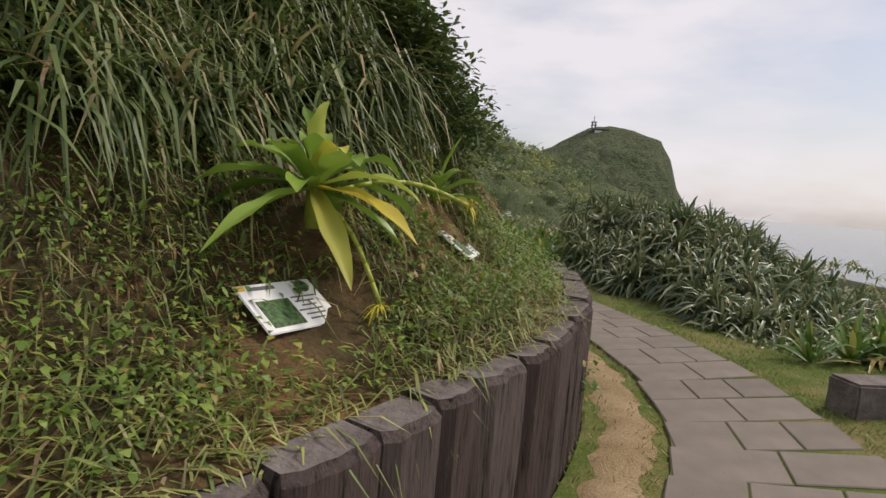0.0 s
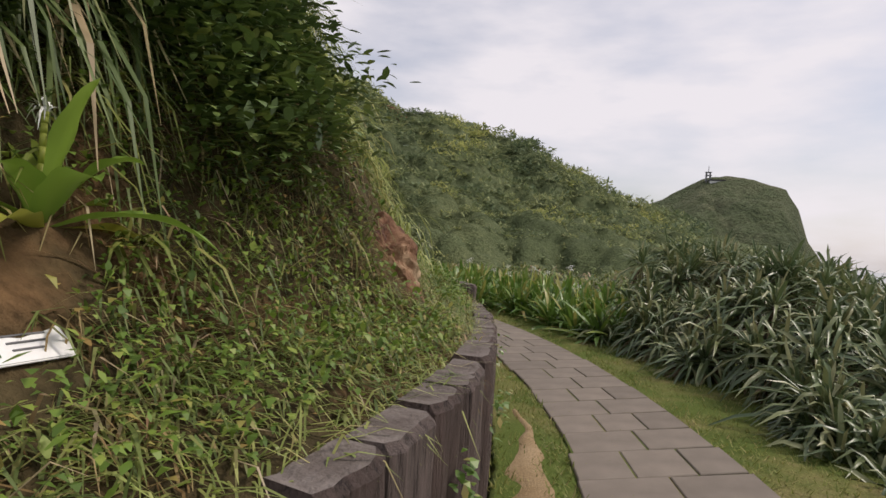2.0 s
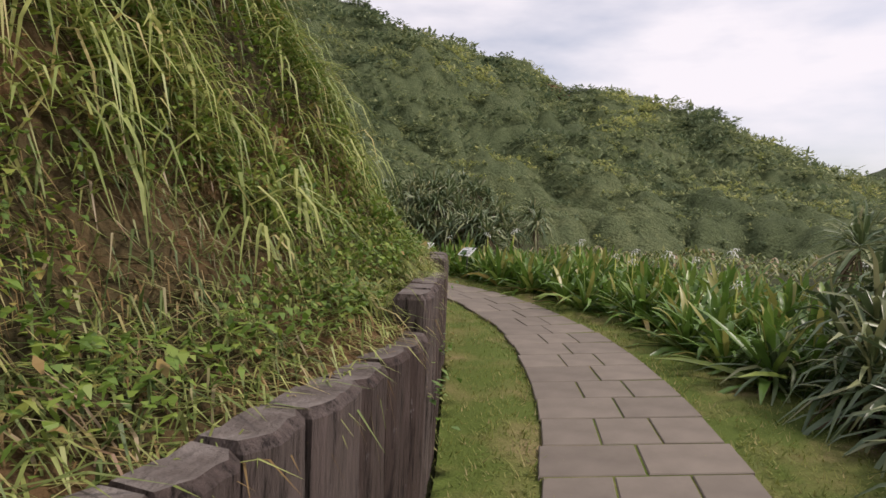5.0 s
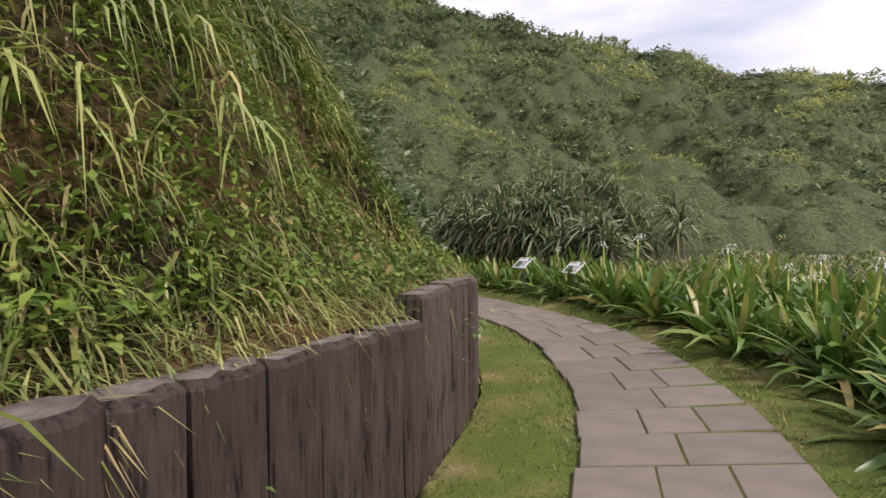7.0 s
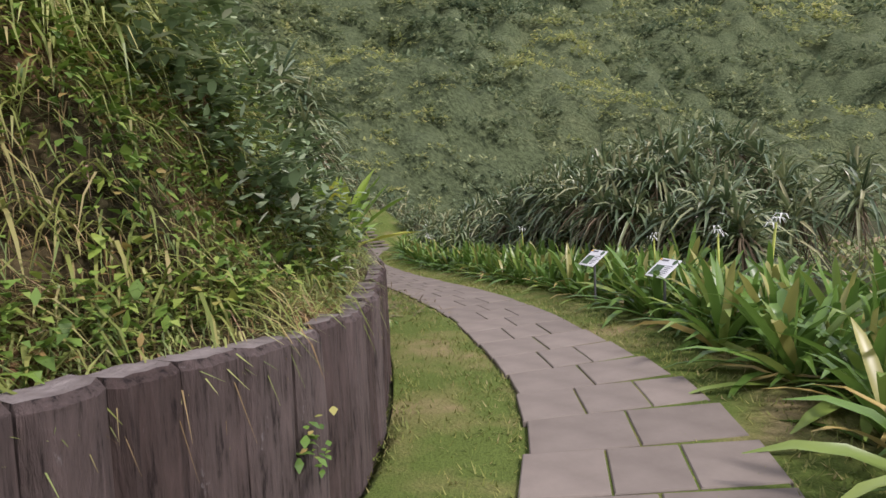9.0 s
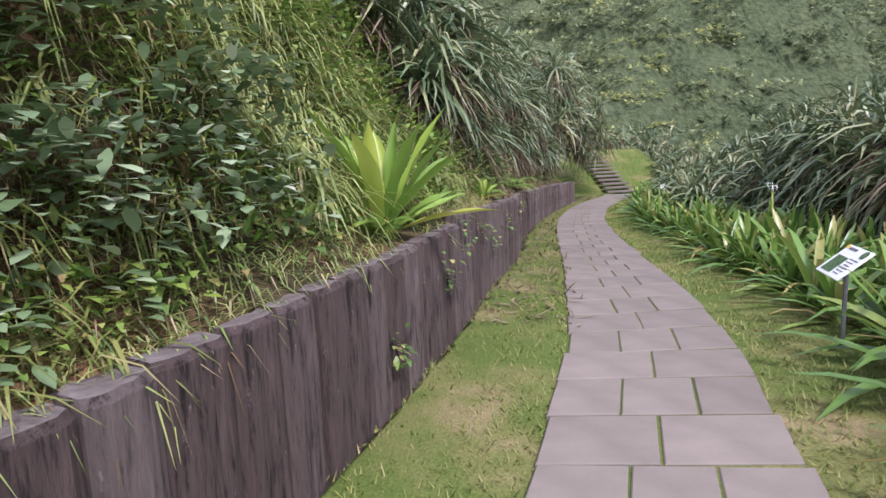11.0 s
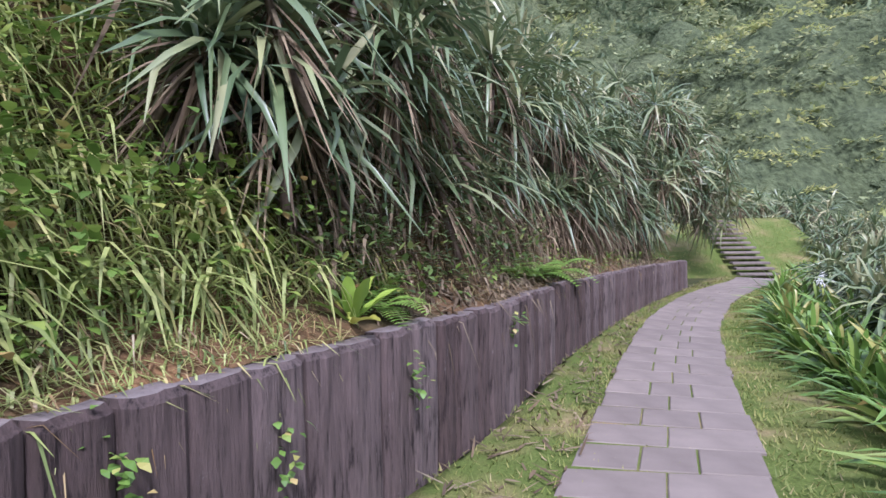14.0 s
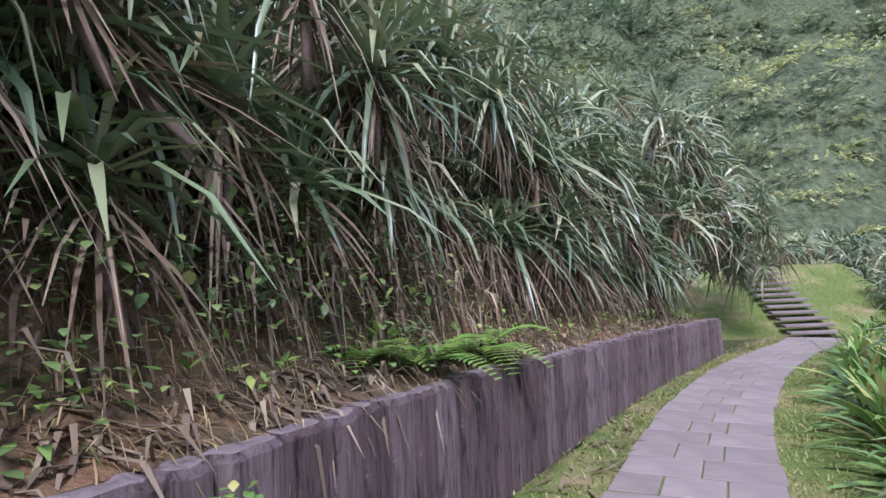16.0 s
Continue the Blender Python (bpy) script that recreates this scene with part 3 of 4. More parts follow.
def bank_scatter(n, s0, s1, d0, d1, thick=None):
    s, d = rng.uniform(s0, s1, n), rng.uniform(d0, d1, n)
    if thick:
        keep = np.array([noise.noise((a * thick[0], b * thick[0], thick[1])) > thick[2] for a, b in zip(s, d)])
        s, d = s[keep], d[keep]
    p = np.array([bank_point(a, b) for a, b in zip(s, d)])
    free = np.ones(len(p), bool)
    for c in CLEAR:
        free &= np.linalg.norm(p - np.array(c[:3]), axis=1) > c[3]
    p, s, d = p[free], s[free], d[free]
    out = WALL.at(s, -1.0)[:, :2] - WALL.at(s, 0.0)[:, :2]
    return p, np.concatenate([out, np.zeros((len(out), 1))], 1), s, d


def lean(out, a, b, spread):
    n = len(out)
    return unit(out * rng.uniform(a, b, n)[:, None] + spray(n, 0.7) * spread)


def stuff(name, parts, mat, label, category):
    ob = new(name, array_mesh(name, *joined(parts), mat))
    return tagged(ob, label, category, kind="stuff")


LEAF, BLADE, LONG = [0.25, 1.0, 0.12], [0.8, 1.0, 0.1], [0.8, 1.0, 0.75, 0.08]
END = WALL.length


def build_bank_plants():
    # low leafy weeds in patches
    ps = []
    for s0, s1, n in ((3.2, 15.5, 50000), (15.5, 24, 22000), (24, END, 6000)):
        p, o, s, d = bank_scatter(n, s0, s1, 0.3, 3.0, (0.9, 1.5, -0.3))
        m = len(p)
        up = rng.uniform(0.0, 0.16, m)[:, None] * np.array([0, 0, 1.0]) + o * rng.uniform(0, 0.10, m)[:, None]
        L = rng.uniform(0.055, 0.125, m) * np.interp(s, [8, 12, 16, 20], [0.5, 0.6, 0.85, 0.9])
        ps.append(ribbons(p + up, lean(o, 0.1, 0.8, 0.9), L, L * rng.uniform(0.3, 0.55, m), rng.uniform(0.1, 0.8, m), LEAF))
    stuff("bank_weeds", ps, M_WEED, "low green leafy weeds covering the earth bank", "weeds")
    ps = []
    for s0, s1, n in ((3.2, 16, 19500), (16, 25, 9000), (25, END, 3500)):
        p, o, s, d = bank_scatter(n, s0, s1, 0.2, 3.0, (0.7, 4.5, -0.3))
        m = len(p)
        L = rng.uniform(0.16, 0.42, m)
        ps.append(ribbons(p, lean(o, 0.2, 0.9, 0.8), L, rng.uniform(0.005, 0.012, m), rng.uniform(0.3, 1.2, m), BLADE))
    stuff("bank_grass", ps, M_GRASS, "wild green grass growing over the earth bank", "grass")
    ps = []
    for s0, s1, d0, c in ((5.0, 13, 0.9, 150), (13, 20, 0.3, 420), (20, 26.5, 0.6, 700)):
        p, o, s, d = bank_scatter(c, s0, s1, d0, 2.6)
        p, o = np.repeat(p, 13, 0), np.repeat(o, 13, 0)
        m = len(p)
        ps.append(ribbons(p + rng.normal(0, 0.035, (m, 3)), lean(o, 0.0, 0.7, 1.0), rng.uniform(0.25, 0.6, m), rng.uniform(0.009, 0.018, m), rng.uniform(0.5, 1.3, m), LONG))
    stuff("grass_tufts", ps, M_TURF, "arching yellow-green grass tufts on the bank", "grass")
    p, o, s, d = bank_scatter(11000, 3.2, 25.5, 0.12, 0.75)
    m = len(p)
    stuff("wall_top_grass", [ribbons(p, lean(o, 0.0, 1.0, 1.0), rng.uniform(0.1, 0.32, m), rng.uniform(0.005, 0.011, m), rng.uniform(0.3, 1.4, m), BLADE)], M_SEDGE, "tangled yellow-green grass along the wall top", "grass")
    p, o, s, d = bank_scatter(20000, 3.2, END - 2, 0.1, 1.3, (0.8, 9.5, -0.05))
    m = len(p)
    L = rng.uniform(0.08, 0.3, m)
    ps = [ribbons(p, lean(o, 0.3, 1.2, 0.8), L, rng.uniform(0.003, 0.008, m), rng.uniform(0.6, 1.6, m), BLADE)]
    stuff("dry_grass", ps, M_STRAW, "dry straw-coloured grass lying along the wall top", "dry grass")
    # long cane grass hanging from the crest
    ps = []
    for s0, s1, d0, n in ((4.5, 8.8, 1.7, 7500), (7.8, 9.8, 2.0, 1800), (10.2, 12.5, 2.0, 2200), (12.5, 19, 1.8, 3500), (21, 26, 1.8, 1800), (6.4, 8.2, 1.5, 2200), (9.8, 10.8, 2.2, 700)):
        c = n // 14
        p, o, s, d = bank_scatter(c, s0, s1, d0, 3.6)
        p, o = np.repeat(p, 14, 0), np.repeat(o, 14, 0)
        m = len(p)
        L = rng.uniform(0.45, 1.05, m)
        ps.append(ribbons(p + rng.normal(0, 0.05, (m, 3)), lean(o, 0.0, 0.8, 1.0), L, rng.uniform(0.013, 0.03, m), rng.uniform(0.4, 1.5, m), LONG))
    late = []
    for s0, s1, d0, d1, n in ((18.5, 22.0, 1.3, 3.0, 190), (21.4, 25.3, 0.45, 2.4, 300), (10.8, 16.0, 0.8, 2.4, 100), (18.5, 26.0, 2.0, 3.8, 260)):
        p, o, s, d = bank_scatter(n, s0, s1, d0, d1)
        p, o = np.repeat(p, 15, 0), np.repeat(o, 15, 0)
        m = len(p)
        late.append(ribbons(p + rng.normal(0, 0.05, (m, 3)) + np.array([0, 0, 0.12]), lean(o, 0.0, 0.7, 1.0), rng.uniform(0.35, 0.75, m), rng.uniform(0.012, 0.024, m), rng.uniform(0.5, 1.4, m), LONG))
    stuff("bright_sedge", late, M_SEDGE, "bright yellow-green arching sedge on the bank", "grass")
    stuff("cane_grass", ps, M_CANE, "long arching cane grass hanging down the bank", "tall grass")
    p, o, s, d = bank_scatter(6000, 25.5, END - 1, 0.15, 1.5)
    m = len(p)
    L = rng.uniform(0.15, 0.45, m)
    up = rng.uniform(0.0, 0.5, m)[:, None] * np.array([0, 0, 1.0]) * (d > 0.5)[:, None]
    stuff("fallen_leaves", [ribbons(p + up, lean(o, 0.2, 0.9, 0.8), L, rng.uniform(0.012, 0.028, m), rng.uniform(0.7, 1.8, m), BLADE)], M_DEAD, "dead brown sword leaves littering the bank", "leaf litter")
    # shrub leaves behind the wall where the bank turns
    for name, mat, n, s0, s1, d0, d1, big, lab in (("grey_leaf_shrub", M_SHRUB, 260, 19.0, 21.2, 0.5, 2.2, 0.135, "dense shrub with large grey-green oval leaves"),
                                                   ("dark_leaf_shrub", M_DARKLEAF, 620, 8.4, 10.1, 1.25, 2.3, 0.1, "dark green shrub overhanging the earth bank"),
                                                   ("leafy_shrub", M_WEED, 330, 22.6, 25.4, 0.6, 2.2, 0.1, "green leafy shrub tangled with grass"),
                                                   ("dark_undergrowth", M_DARKLEAF, 260, 25.4, 30.0, 0.5, 1.3, 0.09, "dark heart-leaved undergrowth below the screw pines")):
        p, o, s, d = bank_scatter(n, s0, s1, d0, d1)
        ps = []
        for q, w in zip(p, o):
            c = 12
            way = unit(spray(c, 0.5) + w)
            L = rng.uniform(0.6, 1.05, c) * big
            tip = q + w * rng.uniform(0.05, 0.5 if name == "dark_leaf_shrub" else 0.4) + np.array([0, 0, rng.uniform(0, 0.35)])
            ps.append(ribbons(tip + rng.normal(0, 0.08, (c, 3)), way, L, L * 0.5, rng.uniform(0.1, 0.6, c), [0.2, 0.9, 0.9, 0.08]))
        stuff(name, ps, mat, lab, "shrub")


build_bank_plants()


# ---- plants as single things ----
def rosette_mesh(name, n, length, width, mat, up, drop, fold=0.45, profile=(0.75, 1.0, 0.8, 0.06), seed=0, low=-0.25):
    global rng
    keep, rng = rng, np.random.default_rng(seed)
    a = np.arange(n) * 2.39996
    rise = np.linspace(up, low, n) + rng.normal(0, 0.12, n)
    way = unit(np.stack([np.cos(a) * np.cos(rise), np.sin(a) * np.cos(rise), np.sin(rise)], 1))
    L = length * rng.uniform(0.7, 1.15, n)
    vq = ribbons(way * 0.03 + np.array([0, 0, 0.02]) * np.arange(n)[::-1, None] / n * 5, way, L, width * rng.uniform(0.8, 1.2, n), drop * rng.uniform(0.5, 1.4, n), profile, fold, rng.normal(0, 0.25, n))
    rng = keep
    return array_mesh(name, *vq, mat, True)


def hanging_mesh(name, n, length, seed):
    global rng
    keep, rng = rng, np.random.default_rng(seed)
    a = rng.uniform(0, 6.28, n)
    way = unit(np.stack([np.cos(a), np.sin(a), rng.uniform(-1.6, -0.2, n)], 1))
    vq = ribbons(way * 0.04 - np.array([0, 0, 1]) * rng.uniform(0, 0.25, n)[:, None], way, length * rng.uniform(0.4, 1, n), rng.uniform(0.015, 0.03, n), rng.uniform(0.3, 1.0, n), (0.8, 1, 0.7, 0.1))
    rng = keep
    return array_mesh(name, *vq, M_DEAD)


def make_screw_pine(seed):
    e = empty("screw_pine")
    part(e, "leaf_crown", rosette_mesh("leaf_crown", 42, 0.92, 0.052, M_PAND, 1.45, 0.75, seed=seed))
    part(e, "dead_skirt", hanging_mesh("dead_skirt", 40, 0.8, seed), "dry brown hanging leaves")
    bm = bmesh.new()
    rod_bm(bm, (0, 0, -0.7), (0.03, 0.02, -0.3), 0.03, 0.028)
    rod_bm(bm, (0.03, 0.02, -0.32), (0, 0, 0.06), 0.028, 0.025)
    part(e, "trunk", bm_mesh("trunk", bm, M_BRANCH, True))
    return tagged(e, "grey-green screw pine with long arching sword leaves", "screw pine", "screw pines by the path")


def make_spider_lily(seed):
    e = empty("spider_lily")
    part(e, "leaf_fan", rosette_mesh("leaf_fan", 24, 0.86, 0.062, M_CRIN, 1.55, 0.5, 0.3, (0.7, 1.0, 0.95, 0.7, 0.08), seed, 0.25))
    part(e, "dry_leaf", hanging_mesh("dry_leaf", 5, 0.35, seed))
    return tagged(e, "bright green spider lily clump with strap leaves", "lily", "spider lilies along the path")


def flower_parts(e, at):
    a = np.linspace(0, 6.28, 7)[:-1]
    way = unit(np.stack([np.cos(a), np.sin(a), np.full(6, 0.35)], 1))
    vs = []
    for k in range(4):
        r = np.array(at) + rng.normal(0, 0.035, 3)
        turn = rng.uniform(0, 1)
        w = unit(np.stack([np.cos(a + turn), np.sin(a + turn), np.full(6, 0.5)], 1))
        vs.append(ribbons(np.repeat(r[None], 6, 0), w, np.full(6, 0.085), np.full(6, 0.011), np.full(6, 0.9), BLADE))
    part(e, "blossom", array_mesh("blossom", *joined(vs), M_PETAL), "white spidery blossom")


def placed(x, y, z, rz=0, scale=1.0, rx=0.0, ry=0.0):
    return pose(x, y, z, rx, ry, rz) @ Matrix.Diagonal((scale, scale, scale, 1))


def scale_copy(src, m):
    ob = copy_thing(src, m)
    ob.matrix_basis = m
    return ob


def build_right_hedge():
    kinds = [make_spider_lily(k) for k in (1, 2, 3, 4)]
    fl = make_spider_lily(5)
    bm = bmesh.new()
    rod_bm(bm, (0, 0, 0), (0.03, 0, 0.72), 0.012, 0.009)
    part(fl, "stalk", bm_mesh("stalk", bm, M_STALK, True))
    flower_parts(fl, (0.03, 0, 0.76))
    kinds.append(fl)
    used = set()
    s = 7.6
    while s < CENTRE.length - 1.5:
        for row in range(7 if 14.5 < s < 22.5 else 3):
            o = -(half_width(s) + (0.85 if s < 20 or s > 24 else 0.7) + 0.42 * row + rng.uniform(-0.12, 0.14))
            if 9.3 < s < 16.6:
                continue
            if s < 9.3:
                o -= 0.9
            x, y, z = CENTRE.at(s + rng.uniform(-0.15, 0.15), o)
            i = 4 if rng.random() < 0.13 and row else int(rng.integers(0, 4))
            m = placed(x, y, z - 0.02, rng.uniform(0, 360), ((1.2 if s < 25 else 1.05) + 0.08 * min(row, 2)) * rng.uniform(0.85, 1.15), rng.normal(0, 6), rng.normal(0, 6))
            if i in used:
                scale_copy(kinds[i], m)
            else:
                used.add(i)
                kinds[i].matrix_basis = m
        s += 0.40
    # the clump by the edge block
    for _ in range(9):
        m = placed(4.5 + rng.uniform(-0.5, 0.9), 6.2 + rng.uniform(-0.45, 0.6), -0.05, rng.uniform(0, 360), rng.uniform(0.8, 1.0), rng.normal(0, 6), rng.normal(0, 6))
        scale_copy(kinds[int(rng.integers(0, 4))], m)
    for i, k in enumerate(kinds):
        if i not in used:
            k.matrix_basis = placed(*CENTRE.at(12 + i, -2.2), 0, 0.9)


def build_screw_pines():
    kinds = [make_screw_pine(k) for k in (11, 12, 13, 14)]
    first, far = [True] * 4, []

    def put(x, y, z, sc, tx=0.0, ty=0.0, single=True):
        i = int(rng.integers(0, 4))
        m = placed(x, y, z, rng.uniform(0, 360), sc, tx, ty)
        if not single:
            far.append((i, m))
        elif first[i]:
            first[i] = False
            kinds[i].matrix_basis = m
        else:
            scale_copy(kinds[i], m)

    # seaward thicket
    for k in range(300):
        s = rng.uniform(8.9, 18.3)
        o = rng.uniform(0.9, np.interp(s, [9, 11.5, 13.5], [2.4, 2.8, 6.0])) if s < 16.8 else rng.uniform(2.6, 6.0)
        x, y, z = CENTRE.at(s, -half_width(s) - o - (0.2 if s < 10 else 0))
        z -= 0.4 * max(0.0, x - 0.40 * y - 0.3)  # the thicket falls away towards the sea
        put(x, y, z + np.interp(o, [1.0, 1.8, 3.0, 6.5], [0.15, 0.75, 1.15, 1.0]) * np.interp(s, [8.8, 10.5, 12.5, 14], [0.3, 0.55, 0.95, 1.2]) + rng.uniform(-0.15, 0.15), rng.uniform(0.7, 1.0), rng.normal(0, 14), rng.normal(0, 14), o < 2.4)
    # thicket behind the lilies where the path straightens
    for _ in range(200):
        s = rng.uniform(24.6, 32)
        o = rng.uniform(2.0, 4.8)
        x, y, z = CENTRE.at(s, -half_width(s) - o)
        put(x, y, z + np.interp(o, [2.0, 2.6, 4.8], [0.7, 1.6, 2.3]) * np.interp(s, [24.6, 27], [0.5, 1]) + rng.uniform(-0.6, 0.25), rng.uniform(0.8, 1.1), rng.normal(0, 15), rng.normal(0, 15), o < 3.0)
    for _ in range(70):
        s = rng.uniform(31, 38)
        o = rng.uniform(1.3, 4.6)
        x, y, z = CENTRE.at(s, -half_width(s) - o)
        put(x, y, z + 0.2 + 0.4 * o * rng.uniform(0.4, 1), rng.uniform(0.8, 1.1), rng.normal(0, 15), rng.normal(0, 15), o < 2.2)
    # on the bank above the wall: crowns lean out over a dark hollow full of dead leaves
    for _ in range(95):
        s = rng.uniform(25.0, END - 0.6)
        q = WALL.at(s, rng.uniform(0.45, 0.95))
        low = np.interp(s, [25, 27, 30, END], [0.75, 0.85, 0.8, 0.6])
        put(q[0], q[1], q[2] + low + np.interp(s, [25, 28, END], [1.2, 1.9, 2.4]) * rng.random(), rng.uniform(0.75, 1.05), rng.normal(0, 16), rng.normal(0, 16))
    for _ in range(190):
        s = rng.uniform(24.6, END - 0.4)
        q = WALL.at(s, rng.uniform(0.9, 2.6))
        put(q[0], q[1], q[2] + 1.0 + np.interp(s, [24.6, 28, END], [1.3, 2.4, 2.9]) * rng.random(), rng.uniform(0.9, 1.25), rng.normal(0, 20), rng.normal(0, 20), False)
    for _ in range(85):
        s = rng.uniform(END - 4, END + 0.0)
        q = WALL.at(min(s, END - 0.1), rng.uniform(0.0, 1.8))
        far_on = rng.uniform(0, 4.6)
        put(q[0] - far_on * 0.88, q[1] + far_on * 0.48, q[2] + rng.uniform(1.5, 3.7), rng.uniform(0.9, 1.3), rng.normal(0, 25), rng.normal(0, 25), False)
    # crowns arching over the foot of the steps
    for _ in range(42):
        y = rng.uniform(22.9, 24.3)
        put(rng.uniform(-24.6, -21.6), y, rng.uniform(1.0, 3.0) + 0.25 * (24.3 - y), rng.uniform(0.8, 1.1), rng.normal(0, 22), rng.normal(0, 22), False)
    for _ in range(34):
        put(rng.uniform(-31, -27.6), rng.uniform(21.5, 30), rng.uniform(1.0, 2.2), rng.uniform(1.0, 1.5), rng.normal(0, 20), rng.normal(0, 20), False)
    for _ in range(16):
        put(rng.uniform(-26.5, -23.3), rng.uniform(27.2, 29), rng.uniform(0.3, 1.3), rng.uniform(0.9, 1.2), rng.normal(0, 20), rng.normal(0, 20), False)
    for name, mat, lab in (("leaf_crown", M_PAND, "dense thicket of grey-green screw pine crowns"), ("dead_skirt", M_DEAD, "dry brown leaves hanging in the screw pine thicket")):
        ps = []
        for i, m in far:
            me = next(c for c in kinds[i].children if c.name.startswith(name)).data
            v = np.empty(len(me.vertices) * 3, np.float32)
            me.vertices.foreach_get("co", v)
            q = np.empty(len(me.loops), np.int32)
            me.loops.foreach_get("vertex_index", q)
            # the farther crowns keep fewer leaves
            per = 12 if mat is M_PAND else 8
            few = (np.arange(len(v) // 3) // per) % 5
            q = q.reshape(-1, 4)
            q = q[few[q[:, 0]] < (3 if mat is M_PAND else 2)]
            kept = np.unique(q)
            q = np.searchsorted(kept, q)
            v = v.reshape(-1, 3)[kept]
            mm = np.array(m)
            ps.append((v.reshape(-1, 3) @ mm[:3, :3].T + mm[:3, 3], q.reshape(-1, 4)))
        stuff("screw_pine_thicket" if mat is M_PAND else "thicket_dead_leaves", ps, mat, lab, "screw pines")


def build_field_scrub():
    n = 11000
    s, o = rng.uniform(6, 42, n), 2.0 + 34 * rng.random(n) ** 1.5
    xy = CENTRE.at(s, -1.0)[:, :2]
    base = CENTRE.at(s, 0.0)
    p = base.copy()
    p[:, :2] += (xy - base[:, :2]) * (o + 2.2)[:, None]
    h = np.array([noise.noise((x * 0.25, y * 0.25, 6)) for x, y in p[:, :2]])
    p[:, 2] += -0.03 * np.maximum(0, o - 2.5) - 0.05 + np.maximum(0, h) * np.minimum(1.2, o * 0.12)
    sea = p[:, 0] - (9.0 + 0.24 * p[:, 1])
    p, o = p[sea < 0.5], o[sea < 0.5]
    m = len(p)
    L = rng.uniform(0.5, 0.9, m) * np.interp(o, [2, 10, 36], [0.8, 1.0, 1.5])
    vq = ribbons(p, spray(m, 1.4), L, 0.03 + 0.004 * o, rng.uniform(0.4, 1.1, m), LONG)
    stuff("field_scrub", [vq], M_GRASS, "tall rough grass and scrub beyond the hedge", "scrub")


def build_creepers():
    """Small creepers rooted in the joints of the wall."""
    for k, (s, h) in enumerate(((7.4, 0.3), (8.6, 0.45), (9.6, 0.5), (10.4, 0.3), (11.3, 0.55), (13.2, 0.45), (14.6, 0.25), (17.2, 0.5), (18.3, 0.3), (21.3, 0.25), (22.4, 0.45), (23.0, 0.6), (23.9, 0.55), (24.6, 0.4), (25.6, 0.5), (27.3, 0.6))):
        x, y, z = WALL.at(s, -0.015)
        out = WALL.at(s, -1.0)[:2] - WALL.at(s, 0.0)[:2]
        c = 26
        at = np.array((x, y, z - 0.75 + h)) + np.stack([rng.normal(0, 0.03, c), rng.normal(0, 0.03, c), rng.normal(0, 0.075, c)], 1) + np.array((*out, 0)) * rng.uniform(0, 0.05, c)[:, None]
        L = rng.uniform(0.03, 0.06, c)
        vq = ribbons(at, unit(spray(c, 0.1) + np.array((*out, 0.1))), L, L * 0.7, rng.uniform(0.2, 0.8, c), LEAF)
        ob = new("wall_creeper", array_mesh("wall_creeper", *vq, M_CRIN))
        tagged(ob, "small green creeper growing from a wall joint", "creeper", "creepers on the wall")


build_field_scrub()
build_creepers()
build_right_hedge()
build_screw_pines()


def build_turf():
    n = 90000
    s = rng.uniform(0, CENTRE.length, n)
    left = rng.random(n) < 0.5
    w = half_width(s)
    o = np.where(left, w + 1.3 * rng.random(n), -(w + rng.uniform(-0.01, 1.5, n))) + path_shift(s)
    p = np.stack([np.interp(s, CENTRE.s, CENTRE.p[:, 0]) + np.interp(s, CENTRE.s, CENTRE.n[:, 0]) * o,
                  np.interp(s, CENTRE.s, CENTRE.p[:, 1]) + np.interp(s, CENTRE.s, CENTRE.n[:, 1]) * o, path_height(s) + 0.015], 1)
    keep = np.ones(n, bool)
    for i in range(n):
        if left[i]:
            track = abs(o[i] - path_shift(s[i]) - w[i] - np.interp(s[i], [8, 11, 15, 25], [0.22, 0.36, 0.58, 0.58]))
            wide = 0.22 if s[i] < 9 else 0.12
            if track < wide + 0.15 * noise.noise((s[i] * 1.2, 5, 0)) and rng.random() < 0.6:
                keep[i] = False
        if noise.noise((p[i, 0] * 1.3, p[i, 1] * 1.3, 8)) < -0.28 and rng.random() < 0.7:
            keep[i] = False
    p = p[keep]
    m = len(p)
    wx = np.array([WALL.near(a, b)[1] for a, b in p[:, :2]])
    p = p[wx < 0.03]
    m = len(p)
    vq = ribbons(p, spray(m, 1.3), rng.uniform(0.04, 0.10, m), rng.uniform(0.008, 0.015, m), rng.uniform(0.1, 0.6, m), [1.0, 0.1])
    ob = new("turf", array_mesh("turf", *vq, M_TURF))
    tagged(ob, "short green grass on both sides of the slabs", "grass", kind="stuff")


build_turf()


def build_litter():
    n = 1500
    s = rng.uniform(25, CENTRE.length - 1, n)
    o = rng.uniform(0.62, 1.6, n)
    a, b = CENTRE.at(s, 0.0), CENTRE.at(s, 1.0)
    p = a + (b - a) * o[:, None]
    p[:, 2] = path_height(s) + 0.045
    wd = np.array([WALL.near(x, y)[1] for x, y in p[:, :2]])
    p = p[wd < -0.03]
    m = len(p)
    vq = ribbons(p, spray(m, 0.08), rng.uniform(0.05, 0.22, m), rng.uniform(0.008, 0.03, m), rng.uniform(0.0, 0.1, m), BLADE)
    stuff("verge_litter", [vq], M_DEAD, "dry leaves and twigs lying along the wall foot", "leaf litter")


build_litter()


